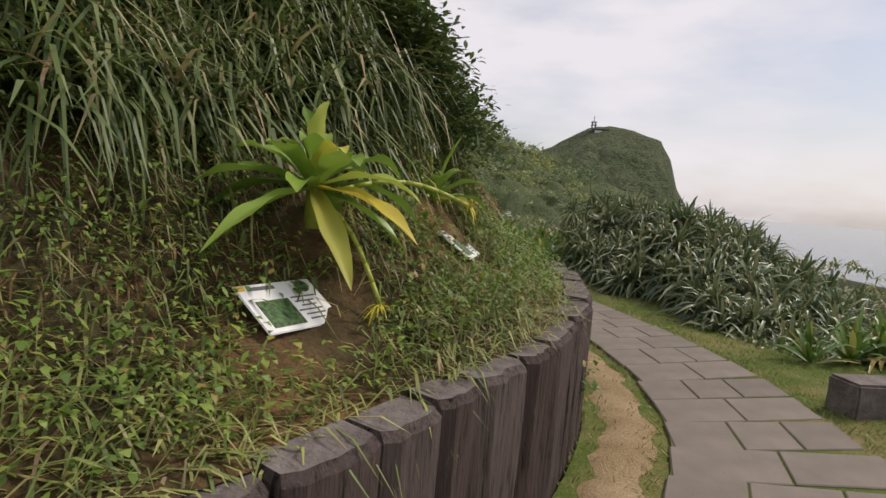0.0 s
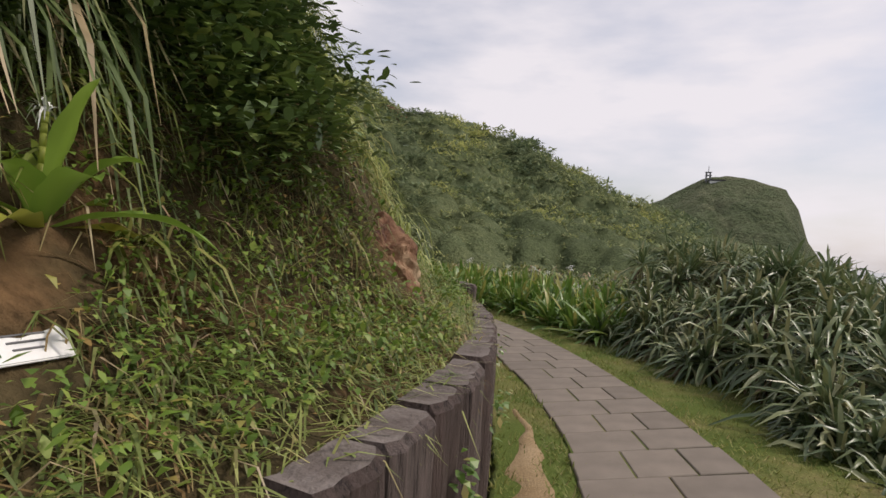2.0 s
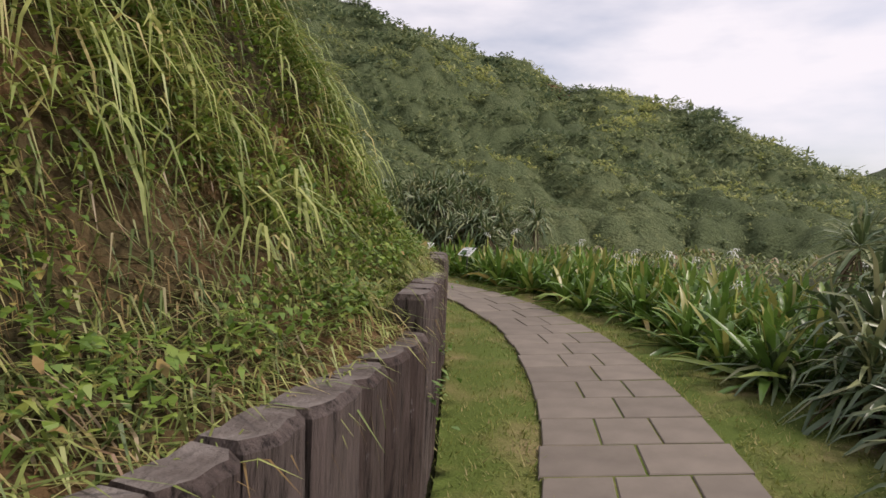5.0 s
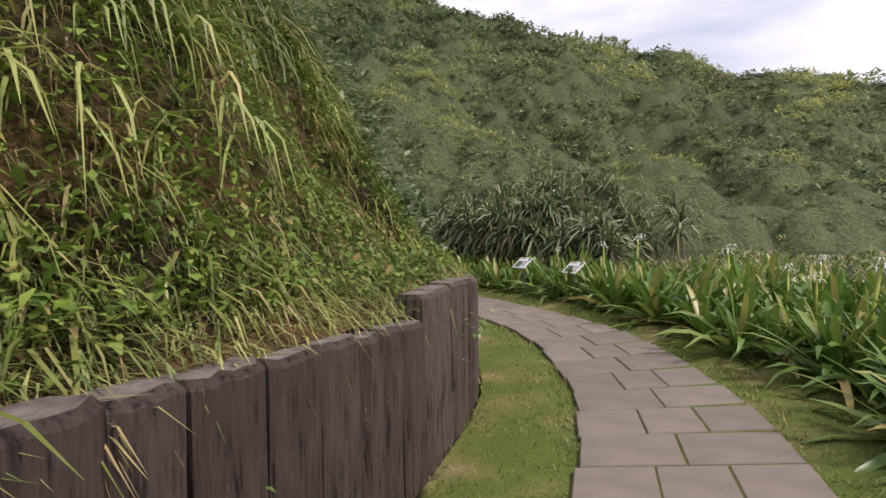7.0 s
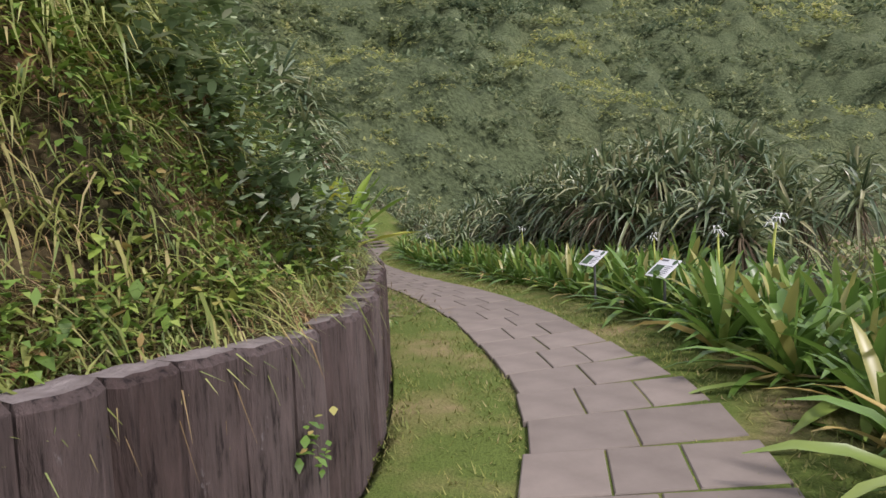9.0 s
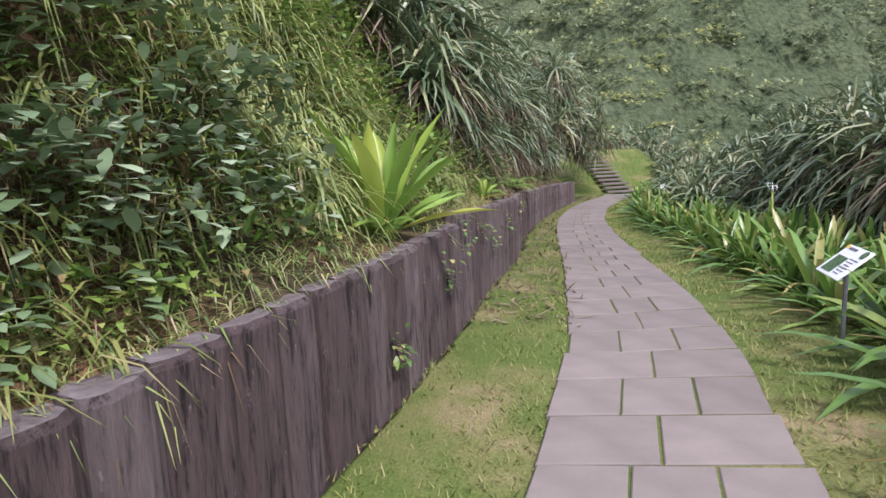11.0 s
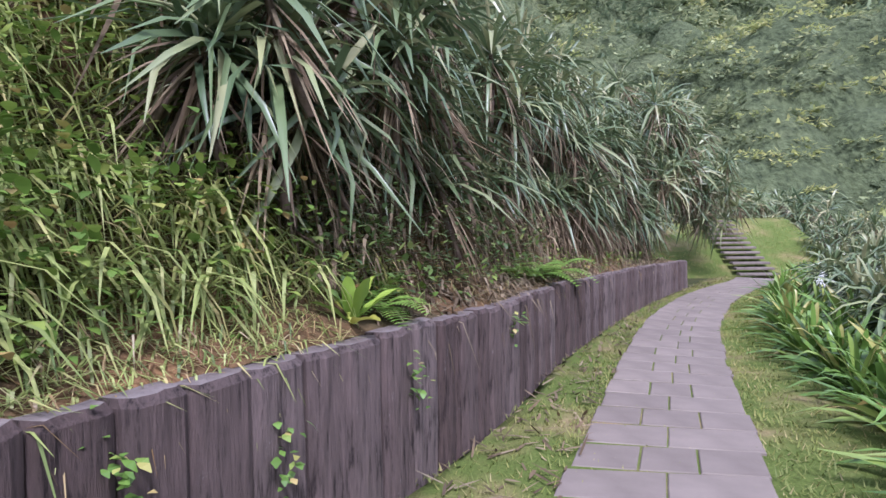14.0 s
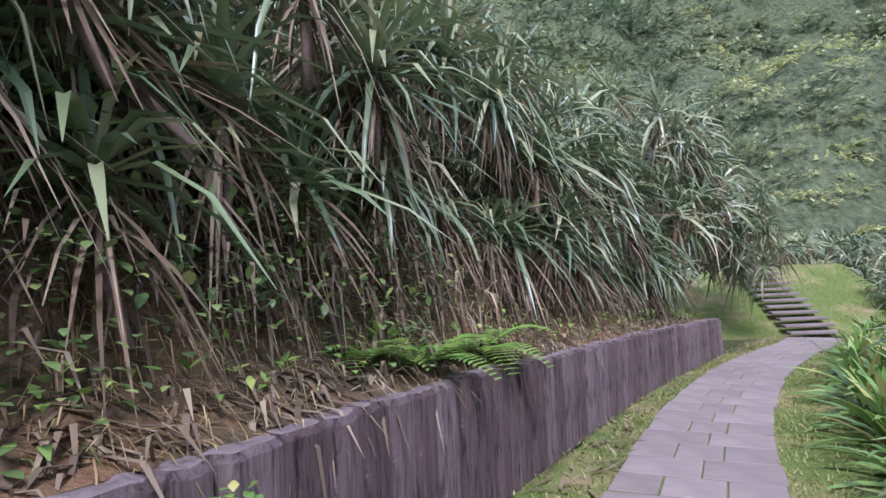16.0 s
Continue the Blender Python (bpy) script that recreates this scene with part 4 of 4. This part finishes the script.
# ---- broad-leaved lilies on the bank ----
def lily_leaves(leaves, size):
    """Broad strap leaves, each given by heading, rise, length, width and droop; channelled, with wavy margins."""
    vs, k = [], 15
    for i, (az, rise, length, width, droop) in enumerate(leaves):
        a, e, L = radians(az), radians(rise), length * size
        way = np.array([math.cos(a) * math.cos(e), math.sin(a) * math.cos(e), math.sin(e)])
        t = np.linspace(0, 1, k)
        mid = way * (L * t * (1 - 0.2 * droop * t))[:, None] + np.array([0, 0, -1.0]) * (L * droop * 0.75 * t**2.2)[:, None]
        side = unit(np.cross(way, np.array([0.0, 0, 1.0]) + 0.05 * way[::-1]))
        sway = 0.05 * L * np.sin(t * 3 + i * 1.7) * t
        mid = mid + side * sway[:, None]
        half = 0.5 * width * size * np.clip(np.interp(t, [0, 0.1, 0.35, 0.6, 0.8, 0.93, 1], [0.5, 0.55, 0.95, 1.0, 0.72, 0.3, 0.02]), 0.02, 1)
        nor = unit(np.cross(side[None], np.gradient(mid, axis=0)))
        wave = 0.16 * np.sin(t * 15 + i * 2.1)
        cols = []
        for q, up in ((-1, 0.42), (-0.5, 0.10), (0, 0), (0.5, 0.10), (1, 0.42)):
            lift = (up + (wave * q if abs(q) == 1 else 0)) * half
            cols.append(mid + side * (half * q)[:, None] - nor * (-lift)[:, None])
        v = np.stack(cols, 1).reshape(-1, 3)
        vs.append((v, grid_faces(k, 5)))
    return joined(vs)


def random_leaves(n, seed, rise0, rise1, length, width, droop):
    r = random.Random(seed)
    return [(i * 137.5 + r.uniform(-15, 15), rise0 + (rise1 - rise0) * i / n + r.uniform(-7, 7), length * r.uniform(0.75, 1.15), width * r.uniform(0.85, 1.15), droop * r.uniform(0.5, 1.5)) for i in range(n)]


def broad_lily(at, leaves, label, size=1.0, stalks=()):
    e = empty("broad_leaved_lily", at)
    fresh, old = leaves[:-2], leaves[-2:]
    part(e, "leaf_rosette", array_mesh("leaf_rosette", *lily_leaves(fresh, size), M_LILY, True))
    part(e, "yellowing_leaf", array_mesh("yellowing_leaf", *lily_leaves(old, size), M_OLDLEAF, True), "yellowed drooping leaf")
    bm = bmesh.new()
    rod_bm(bm, (0, 0, -0.18), (0, 0, 0.07), 0.035 * size, 0.028 * size, 10)
    part(e, "stem_base", bm_mesh("stem_base", bm, M_STALK, True))
    for a, c, tip in stalks:
        cu = bmesh.new()
        pts = [Vector(a).lerp(Vector(c), t) + Vector((0, 0, 0.08 * math.sin(t * 3.1))) for t in np.linspace(0, 1, 9)]
        for u, w in zip(pts, pts[1:]):
            rod_bm(cu, u, w, 0.0105, 0.0105, 8)
        part(e, "flower_stalk", bm_mesh("flower_stalk", cu, M_STALK, True), "yellow-green bent stalk")
        ways = unit(spray(18, 0.4) + np.array((Vector(c) - Vector(a)).normalized()) * 0.7)
        col = M_PETAL if tip == "white" else M_YELLOW
        vq = ribbons(np.repeat(np.array(c)[None], 18, 0), ways, rng.uniform(0.09, 0.15, 18), np.full(18, 0.009), rng.uniform(0.3, 1.2, 18), LONG)
        part(e, "flower_head", array_mesh("flower_head", *vq, col), "white spidery blossom" if tip == "white" else "yellow spent flower head")
    return tagged(e, label, "lily", "broad-leaved lilies on the bank")


M_OLDLEAF = leaf_material("yellowed_lily_leaf", [(0.0, (0.27, 0.33, 0.05)), (1.0, (0.45, 0.43, 0.08))], 0.45, 0.35, 0.3, 0.2)
broad_lily((-0.60, 2.72, 1.46), random_leaves(24, 21, 82, -25, 0.54, 0.11, 0.5), "broad-leaved lily with yellow-edged leaves leaning over the bank", 1.12,
           [((0.05, -0.05, -0.05), (0.36, -0.24, -0.46), "yellow"), ((0.1, 0, 0.0), (0.72, 0.22, -0.03), "yellow")])
broad_lily((-0.1, 4.2, 1.4), random_leaves(12, 27, 70, 8, 0.6, 0.1, 0.45), "broad-leaved lily bearing one white spidery flower", 1.0,
           [((0, 0, 0), (-0.02, 0.03, 0.38), "white"), ((0.13, -0.36, -0.3), (0.24, -0.5, -0.46), "yellow")])
broad_lily((-5.0, 15.55, 0.93), random_leaves(26, 31, 84, 12, 0.8, 0.085, 0.2), "large light-green broad-leaved lily behind the wall", 1.3,
           [((0.1, -0.2, 0.0), (0.32, -0.0, 0.1), "yellow")])
broad_lily((-8.0, 16.83, 0.92), random_leaves(9, 24, 75, 15, 0.42, 0.07, 0.3), "small light-green broad-leaved lily behind the wall")


# ---- ferns under the screw pines ----
def fern(at, size, seed, rz):
    global rng
    keep, rng = rng, np.random.default_rng(seed)
    e = empty("fern", at, rz)
    parts_ = []
    for k in range(8):
        a = k * 0.785 + rng.uniform(-0.2, 0.2)
        way = np.array([math.cos(a), math.sin(a), rng.uniform(0.5, 1.0)])
        t = np.linspace(0.08, 1, 16)
        mid = way * (size * t)[:, None] + np.array([0, 0, -0.75]) * (size * t**2)[:, None]
        side = unit(np.cross(way, [0, 0, 1.0]))
        for q in (-1, 1):
            L = size * 0.3 * np.sin(np.clip(t, 0, 0.97) * 3.0) + 0.02
            parts_.append(ribbons(mid, unit(np.repeat((side * q)[None], 16, 0) + way * 0.3), L, np.full(16, size * 0.075), np.full(16, 0.25), [1.0, 0.8, 0.15]))
    part(e, "fronds", array_mesh("fronds", *joined(parts_), M_FERN))
    rng = keep
    return tagged(e, "bright green fern growing behind the wall top", "fern", "ferns behind the wall")


for s_, d_, size_ in ((25.75, 0.28, 0.3), (26.1, 0.5, 0.22), (29.3, 0.3, 0.5), (30.1, 0.28, 0.55), (28.8, 0.4, 0.35), (21.9, 0.3, 0.25)):
    q_ = bank_point(s_, d_)
    fern((q_[0], q_[1], q_[2] + 0.02), size_, int(s_ * 10), s_ * 50)


# ---- sign boards ----
def sign_board(at, rz, tilt, post):
    e = empty("plant_sign", at, rz)
    bm = bmesh.new()
    box_bm(bm, (0.46, 0.32, 0.012), (0, 0, 0), (tilt, 0, 0), 0.004)
    part(e, "panel", bm_mesh("panel", bm, M_PANEL))
    turn = Euler((tilt, 0, 0)).to_matrix()

    def patch(name, mat, cx, cy, w, h, lift=0.008):
        b = bmesh.new()
        box_bm(b, (w, h, 0.003), turn @ Vector((cx, cy, lift)), (tilt, 0, 0))
        part(e, name, bm_mesh(name, b, mat))

    patch("photo", M_PHOTO, -0.085, -0.045, 0.19, 0.17)
    patch("corner_mark", M_ORANGE, -0.205, 0.135, 0.045, 0.03)
    patch("title_bar", M_PRINT, -0.09, 0.125, 0.15, 0.022)
    for k in range(6):
        patch("text_line", M_PRINT, 0.105 - 0.01 * (k % 2), 0.04 - 0.03 * k, 0.15 - 0.03 * (k % 3), 0.007)
    b = bmesh.new()
    bmesh.ops.create_cone(b, cap_ends=True, segments=24, radius1=0.042, radius2=0.042, depth=0.003, matrix=Matrix.Translation(turn @ Vector((0.15, 0.11, 0.008))) @ turn.to_4x4())
    part(e, "round_picture", bm_mesh("round_picture", b, M_PHOTO))
    b = bmesh.new()
    rod_bm(b, (0, 0.02, -post), (0, 0.02, -0.02), 0.018)
    box_bm(b, (0.2, 0.12, 0.012), (0, 0, -0.016), (tilt, 0, 0))
    part(e, "post", bm_mesh("post", b, M_STEEL))
    e.scale = (0.84, 0.84, 0.84)
    return tagged(e, "white plant information panel with photo on short post", "sign", "plant signs along the path")


sign_board((-0.58, 2.32, 1.0), 57, radians(32), 0.32)
sign_board((0.12, 3.82, 1.17), 78, radians(35), 0.36)
sign_board((-4.30, 18.55, 0.67), -22, radians(40), 0.62)
sign_board((-3.19, 18.38, 0.63), -24, radians(40), 0.58)


# ---- rocks ----
def rock(name, at, size, mat, seed, label, rz=0):
    bm = bmesh.new()
    bmesh.ops.create_icosphere(bm, subdivisions=5, radius=1)
    for v in bm.verts:
        c = v.co.copy()
        k = 1 + 0.05 * noise.noise(c * 11) + 0.03 * noise.noise(c * 23) + 0.35 * noise.noise(c * 1.3 + Vector((seed, 0, 0))) + 0.12 * noise.noise(c * 4 + Vector((0, seed, 0)))
        d, _ = noise.voronoi(c * 1.6 + Vector((seed, seed, 0)))
        v.co = c * (k + 0.28 * (d[0] - d[1]))
        v.co = Vector((v.co.x * size[0], v.co.y * size[1], v.co.z * size[2]))
    ob = new(name, bm_mesh(name, bm, mat))
    ob.matrix_world = pose(*at, 0, 0, rz)
    return tagged(ob, label, "rock")


rock("boulder", (0.31, 6.46, 1.18), (0.33, 0.32, 0.40), M_ROCK, 3.1, "orange-brown weathered boulder sitting in the earth bank", 20)
rock("boulder", (-0.22, 5.75, 1.50), (0.22, 0.2, 0.16), M_ROCK, 7.7, "small brown boulder half buried in the bank")
rock("stone", (-0.05, 8.3, 0.92), (0.13, 0.1, 0.1), M_DARKROCK, 1.7, "dark red stone lying in the grass")
rock("stone", (-1.05, 10.9, 0.98), (0.14, 0.1, 0.14), M_DARKROCK, 4.2, "dark red stone lying in the grass")
rock("boulder", (-2.3, 11.9, 2.15), (0.22, 0.2, 0.16), M_ROCK, 5.5, "pale boulder half buried high in the bank")


# ---- kerb block at the start ----
def build_block():
    bm = bmesh.new()
    box_bm(bm, (0.95, 0.32, 0.34), (0, 0, 0.17), bevel=0.02)
    bmesh.ops.subdivide_edges(bm, edges=bm.edges[:], cuts=2, use_grid_fill=True)
    for v in bm.verts:
        v.co += Vector((noise.noise(v.co * 9), noise.noise(v.co * 9 + Vector((5, 0, 0))), 0)) * 0.008
    ob = new("low_block", bm_mesh("low_block", bm, M_POSTTOP))
    ob.matrix_world = pose(3.72, 4.62, -0.06, 0, 0, 8)
    tagged(ob, "low dark concrete edge block beside the slabs", "kerb block")


build_block()


# ---- far buildings on the ridges ----
def build_lighthouse():
    base = Vector((96.6, 402.0, 44.0))
    e = empty("signal_station", base)
    bm = bmesh.new()
    box_bm(bm, (9, 6, 5), (4, 0, 3))
    part(e, "house", bm_mesh("house", bm, M_WHITE))
    bm = bmesh.new()
    box_bm(bm, (10, 7, 0.8), (4, 0, 5.9))
    part(e, "roof", bm_mesh("roof", bm, M_ROOF))
    bm = bmesh.new()
    for x in (-1.5, 1.5):
        for y in (-1.5, 1.5):
            rod_bm(bm, (x - 1, y, -2), (x * 0.7 - 1, y * 0.7, 11), 0.28)
    for z in (3, 6, 9, 11):
        box_bm(bm, (3.4, 3.4, 0.4), (-1, 0, z))
    rod_bm(bm, (-1, 0, 11), (-1, 0, 15), 0.2)
    part(e, "lattice_tower", bm_mesh("lattice_tower", bm, M_STEEL))
    tagged(e, "white signal station with steel tower on the headland", "building")
    far, top = ridge_z(13.4)
    a = radians(13.4)
    e = empty("ridge_pavilion", (-math.sin(a) * far, 10 + math.cos(a) * far, top - 0.3))
    bm = bmesh.new()
    for x in (-2, 2):
        for y in (-1.6, 1.6):
            rod_bm(bm, (x, y, -1), (x, y, 2.6), 0.2)
    part(e, "columns", bm_mesh("columns", bm, M_STEEL))
    bm = bmesh.new()
    bmesh.ops.create_cone(bm, cap_ends=True, segments=4, radius1=4.2, radius2=0.3, depth=1.5, matrix=Matrix.Translation((0, 0, 3.3)) @ pose(0, 0, 0, 0, 0, 45))
    part(e, "roof", bm_mesh("roof", bm, M_ROOF))
    tagged(e, "small open pavilion with dark roof on the ridge", "pavilion")
    for az in (-6.6, -7.8):
        far, top = ridge_z(az)
        bm = bmesh.new()
        rod_bm(bm, (0, 0, -1), (0, 0, 8), 0.22, 0.12)
        box_bm(bm, (1.6, 0.15, 0.15), (0, 0, 7.2))
        ob = new("utility_pole", bm_mesh("utility_pole", bm, M_STEEL))
        ob.matrix_world = pose(-math.sin(radians(az)) * far, 10 + math.cos(radians(az)) * far, top)
        tagged(ob, "thin grey utility pole standing on the saddle", "pole")


build_lighthouse()


# ---- stairs at the end of the path ----
def build_stairs():
    e = empty("stairs", (-22.9, 25.05, -0.3), 90)
    for k in range(12):
        bm = bmesh.new()
        box_bm(bm, (1.1, 0.30, 0.07), (0.02 * (k % 3), 0.33 * k, 0.14 * k + 0.10), (0, 0, 0.02 * ((k * 7) % 3 - 1)), 0.015)
        part(e, "step", bm_mesh("step", bm, M_SLAB))
    tagged(e, "flight of grey stone steps climbing a grassy slope", "stairs", kind="structure")
    # grassy slope that carries the steps
    u, w = Vector((-math.sin(radians(90)), math.cos(radians(90)), 0)), Vector((math.cos(radians(90)), math.sin(radians(90)), 0))
    v = []
    for i in range(34):
        for j in range(20):
            a, b = -0.6 + i * 0.22, -2.6 + j * 0.28
            q = Vector((-22.9, 25.05, -0.36)) + u * a + w * b
            z = -0.36 + max(0, min(a, 4.2)) * 0.42 + 0.05 * noise.noise((q.x, q.y, 0)) - (0.25 if a < 0 else 0)
            v.append((q.x, q.y, z))
    ob = new("stair_slope", array_mesh("stair_slope", v, grid_faces(34, 20)[:, ::-1], M_VERGE, True))
    tagged(ob, "grassy slope beside the stone steps", "slope", kind="structure")
    n = 9000
    i, j = rng.uniform(0, 33, n), rng.uniform(0, 19, n)
    a, b = -0.6 + i * 0.22, -2.6 + j * 0.28
    ok = (abs(b) > 0.7) & (a > 0)
    a, b = a[ok], b[ok]
    p = np.array([-22.9, 25.05, -0.36]) + np.outer(a, np.array(u)) + np.outer(b, np.array(w))
    p[:, 2] = -0.36 + np.minimum(a, 4.2) * 0.42
    m = len(p)
    ob = new("slope_grass", array_mesh("slope_grass", *ribbons(p, spray(m, 1.0), rng.uniform(0.06, 0.16, m), np.full(m, 0.012), rng.uniform(0.3, 1, m), BLADE), M_TURF))
    tagged(ob, "short grass on the slope beside the steps", "grass", kind="stuff")


build_stairs()


# ---- slabs of the path ----
def build_path():
    ss, offs = np.arange(0.2, CENTRE.length - 0.3, 0.15), np.linspace(-0.97, 0.97, 8)
    v = [CENTRE.at(s, path_shift(s) + o * half_width(s)) + np.array((0, 0, 0.026)) for s in ss for o in offs]
    road = new("path_bed", array_mesh("path_bed", v, grid_faces(len(ss), 8)[:, ::-1], M_VERGE, True))
    tagged(road, "winding footpath of reddish-grey stone slabs with grassy joints", "footpath", kind="structure")
    r = random.Random(3)
    s, row = 0.3, 0
    while s < CENTRE.length - 0.4:
        depth = r.uniform(0.5, 0.56) if s < 27 else r.uniform(0.44, 0.5)
        mid = s + depth / 2
        w, c0 = float(half_width(mid)), float(path_shift(mid))
        n = 3 - row % 2
        cuts = [c0 + w + r.uniform(-0.015, 0.02)] + [c0 + w - 2 * w * k / n + r.uniform(-0.03, 0.03) for k in range(1, n)] + [c0 - w - r.uniform(-0.015, 0.02)]
        # one course is laid square across the way it heads
        origin = Vector(CENTRE.at(mid))
        i = min(int(mid / 0.05), len(CENTRE.t) - 1)
        along, left = Vector((*CENTRE.t[i], 0)), Vector((*CENTRE.n[i], 0))
        skew = radians(float(np.interp(mid, [0, 8, 10.2, 12, 15, 18, 23, 27.7, 31, 33], [24, 23, 19, 21, 17, 14, 13, 14, 1, 0])))
        left = Matrix.Rotation(skew, 3, "Z") @ left / math.cos(skew)
        gap = r.uniform(0.009, 0.014)
        turn = r.uniform(-0.008, 0.008)
        for a, b in zip(cuts, cuts[1:]):
            g = r.uniform(0.004, 0.009)
            lift = 0.037 + r.uniform(-0.002, 0.002)
            half, wide = depth / 2 - gap, (a - b) / 2 - g
            at = origin + left * ((a + b) / 2)
            bm = bmesh.new()
            rings = []
            for z, inset in ((-0.05, 0.0), (lift - 0.007, 0.0), (lift, 0.007)):
                ring = []
                for u, q in ((-1, 1), (0.05, 1), (1, 1), (1, -1), (0.05, -1), (-1, -1)):
                    p = along * (u * (half - inset)) + left * (q * (wide - inset))
                    p += along * (turn * p.dot(left)) + Vector((noise.noise(at + p), noise.noise(at + p * 2), 0)) * 0.006
                    ring.append(bm.verts.new((p.x, p.y, z)))
                rings.append(ring)
            for p0, p1 in zip(rings, rings[1:]):
                for k in range(6):
                    bm.faces.new((p0[k], p0[(k + 1) % 6], p1[(k + 1) % 6], p1[k]))
            bm.faces.new(rings[-1])
            bmesh.ops.recalc_face_normals(bm, faces=bm.faces[:])
            ob = part(road, "slab", bm_mesh("slab", bm, M_SLAB))
            slope = float(path_height(s + depth) - path_height(s)) / depth
            ob.matrix_basis = Matrix.Translation(at) @ Matrix.Rotation(-math.atan(slope), 4, left)
        s += depth
        row += 1
    # grass rooted in the joints between the courses
    n = 9000
    s, o = rng.uniform(0.5, CENTRE.length - 0.6, n), rng.uniform(-1, 1, n)
    p = np.array([CENTRE.at(a, float(path_shift(a) + b * half_width(a))) for a, b in zip(s, o)])
    p[:, 2] += 0.024
    m = len(p)
    vq = ribbons(p, spray(m, 1.0), rng.uniform(0.015, 0.034, m), rng.uniform(0.006, 0.01, m), rng.uniform(0.1, 0.6, m), [1.0, 0.15])
    stuff("joint_grass", [vq], M_TURF, "short grass growing in the slab joints", "grass")


build_path()


# ---- posts of the retaining wall ----
def build_wall():
    wall = new("retaining_wall", None)
    tagged(wall, "low retaining wall of dark imitation-wood concrete posts", "retaining wall", kind="structure")
    r = random.Random(5)
    s = 0.0
    stops = [13.2, 16.36, 22.95, WALL.length]
    while s < WALL.length - 0.12:
        w = r.uniform(0.24, 0.4) if s < 17 else r.uniform(0.2, 0.33)
        stop = next(q for q in stops if q > s + 0.01)
        if s + w > stop - 0.12:
            w = stop - s
        x1, y1, _ = WALL.at(s)
        x2, y2, _ = WALL.at(s + w)
        x, y = (x1 + x2) / 2, (y1 + y2) / 2
        ang = math.atan2(y2 - y1, x2 - x1)
        ps, _d = CENTRE.near(x, y)
        foot = float(path_height(ps)) - 0.15
        a = s + 0.02
        h = float(np.interp(a + w * 0.3, *TOPS)) + r.uniform(-0.012, 0.012) - foot
        tilt = float(np.interp(s + w - 0.02, *TOPS) - np.interp(a, *TOPS)) * 0.6
        deep = 0.2 if s < 20 else 0.15
        proud = r.uniform(-0.014, 0.014)
        nu, nv = 7, 10
        crack = r.uniform(0.3, 0.7)
        bm = bmesh.new()
        rows = []
        for j in range(nv + 1):
            row = []
            z = h * (min(j, nv - 1) / (nv - 1)) ** 0.85 - (0.028 if j == nv - 1 else 0)
            for i in range(2 * nu):
                front = i < nu
                u = (i / (nu - 1) if front else (2 * nu - 1 - i) / (nu - 1))
                px = (u - 0.5) * (w - 0.010)
                py = proud + 0.035 * (2 * abs(u - 0.5)) ** 6 if front else deep
                if front:
                    py += 0.016 * noise.noise((s * 3 + px * 26, 3.0, z * 1.6 + s)) + 0.02 * math.exp(-((u - crack) / 0.07) ** 2) * (0.5 + 0.5 * noise.noise((s, z * 3, 4)))
                zz = z + (u - 0.5) * tilt * (j / nv)
                if j >= nv - 1:
                    zz += 0.012 * noise.noise((px * 14 + s * 5, py * 14, 2))
                if j == nv:
                    py += 0.026 if front else -0.02
                    px *= 0.93
                row.append(bm.verts.new((px, py, zz)))
            rows.append(row)
        for j in range(nv):
            for i in range(2 * nu):
                b = (i + 1) % (2 * nu)
                bm.faces.new((rows[j][i], rows[j][b], rows[j + 1][b], rows[j + 1][i]))
        # the worn top, in strips from front to back
        for i in range(nu - 1):
            bm.faces.new((rows[-1][i], rows[-1][i + 1], rows[-1][2 * nu - 2 - i], rows[-1][2 * nu - 1 - i]))
        me = bm_mesh("wall_post", bm, M_POST)
        me.materials.append(M_POSTTOP)
        for f in me.polygons[-(nu - 1):]:
            f.material_index = 1
        ob = part(wall, "wall_post", me)
        ob.matrix_basis = pose(x, y, foot, 0, 0, math.degrees(ang))
        s += w


build_wall()
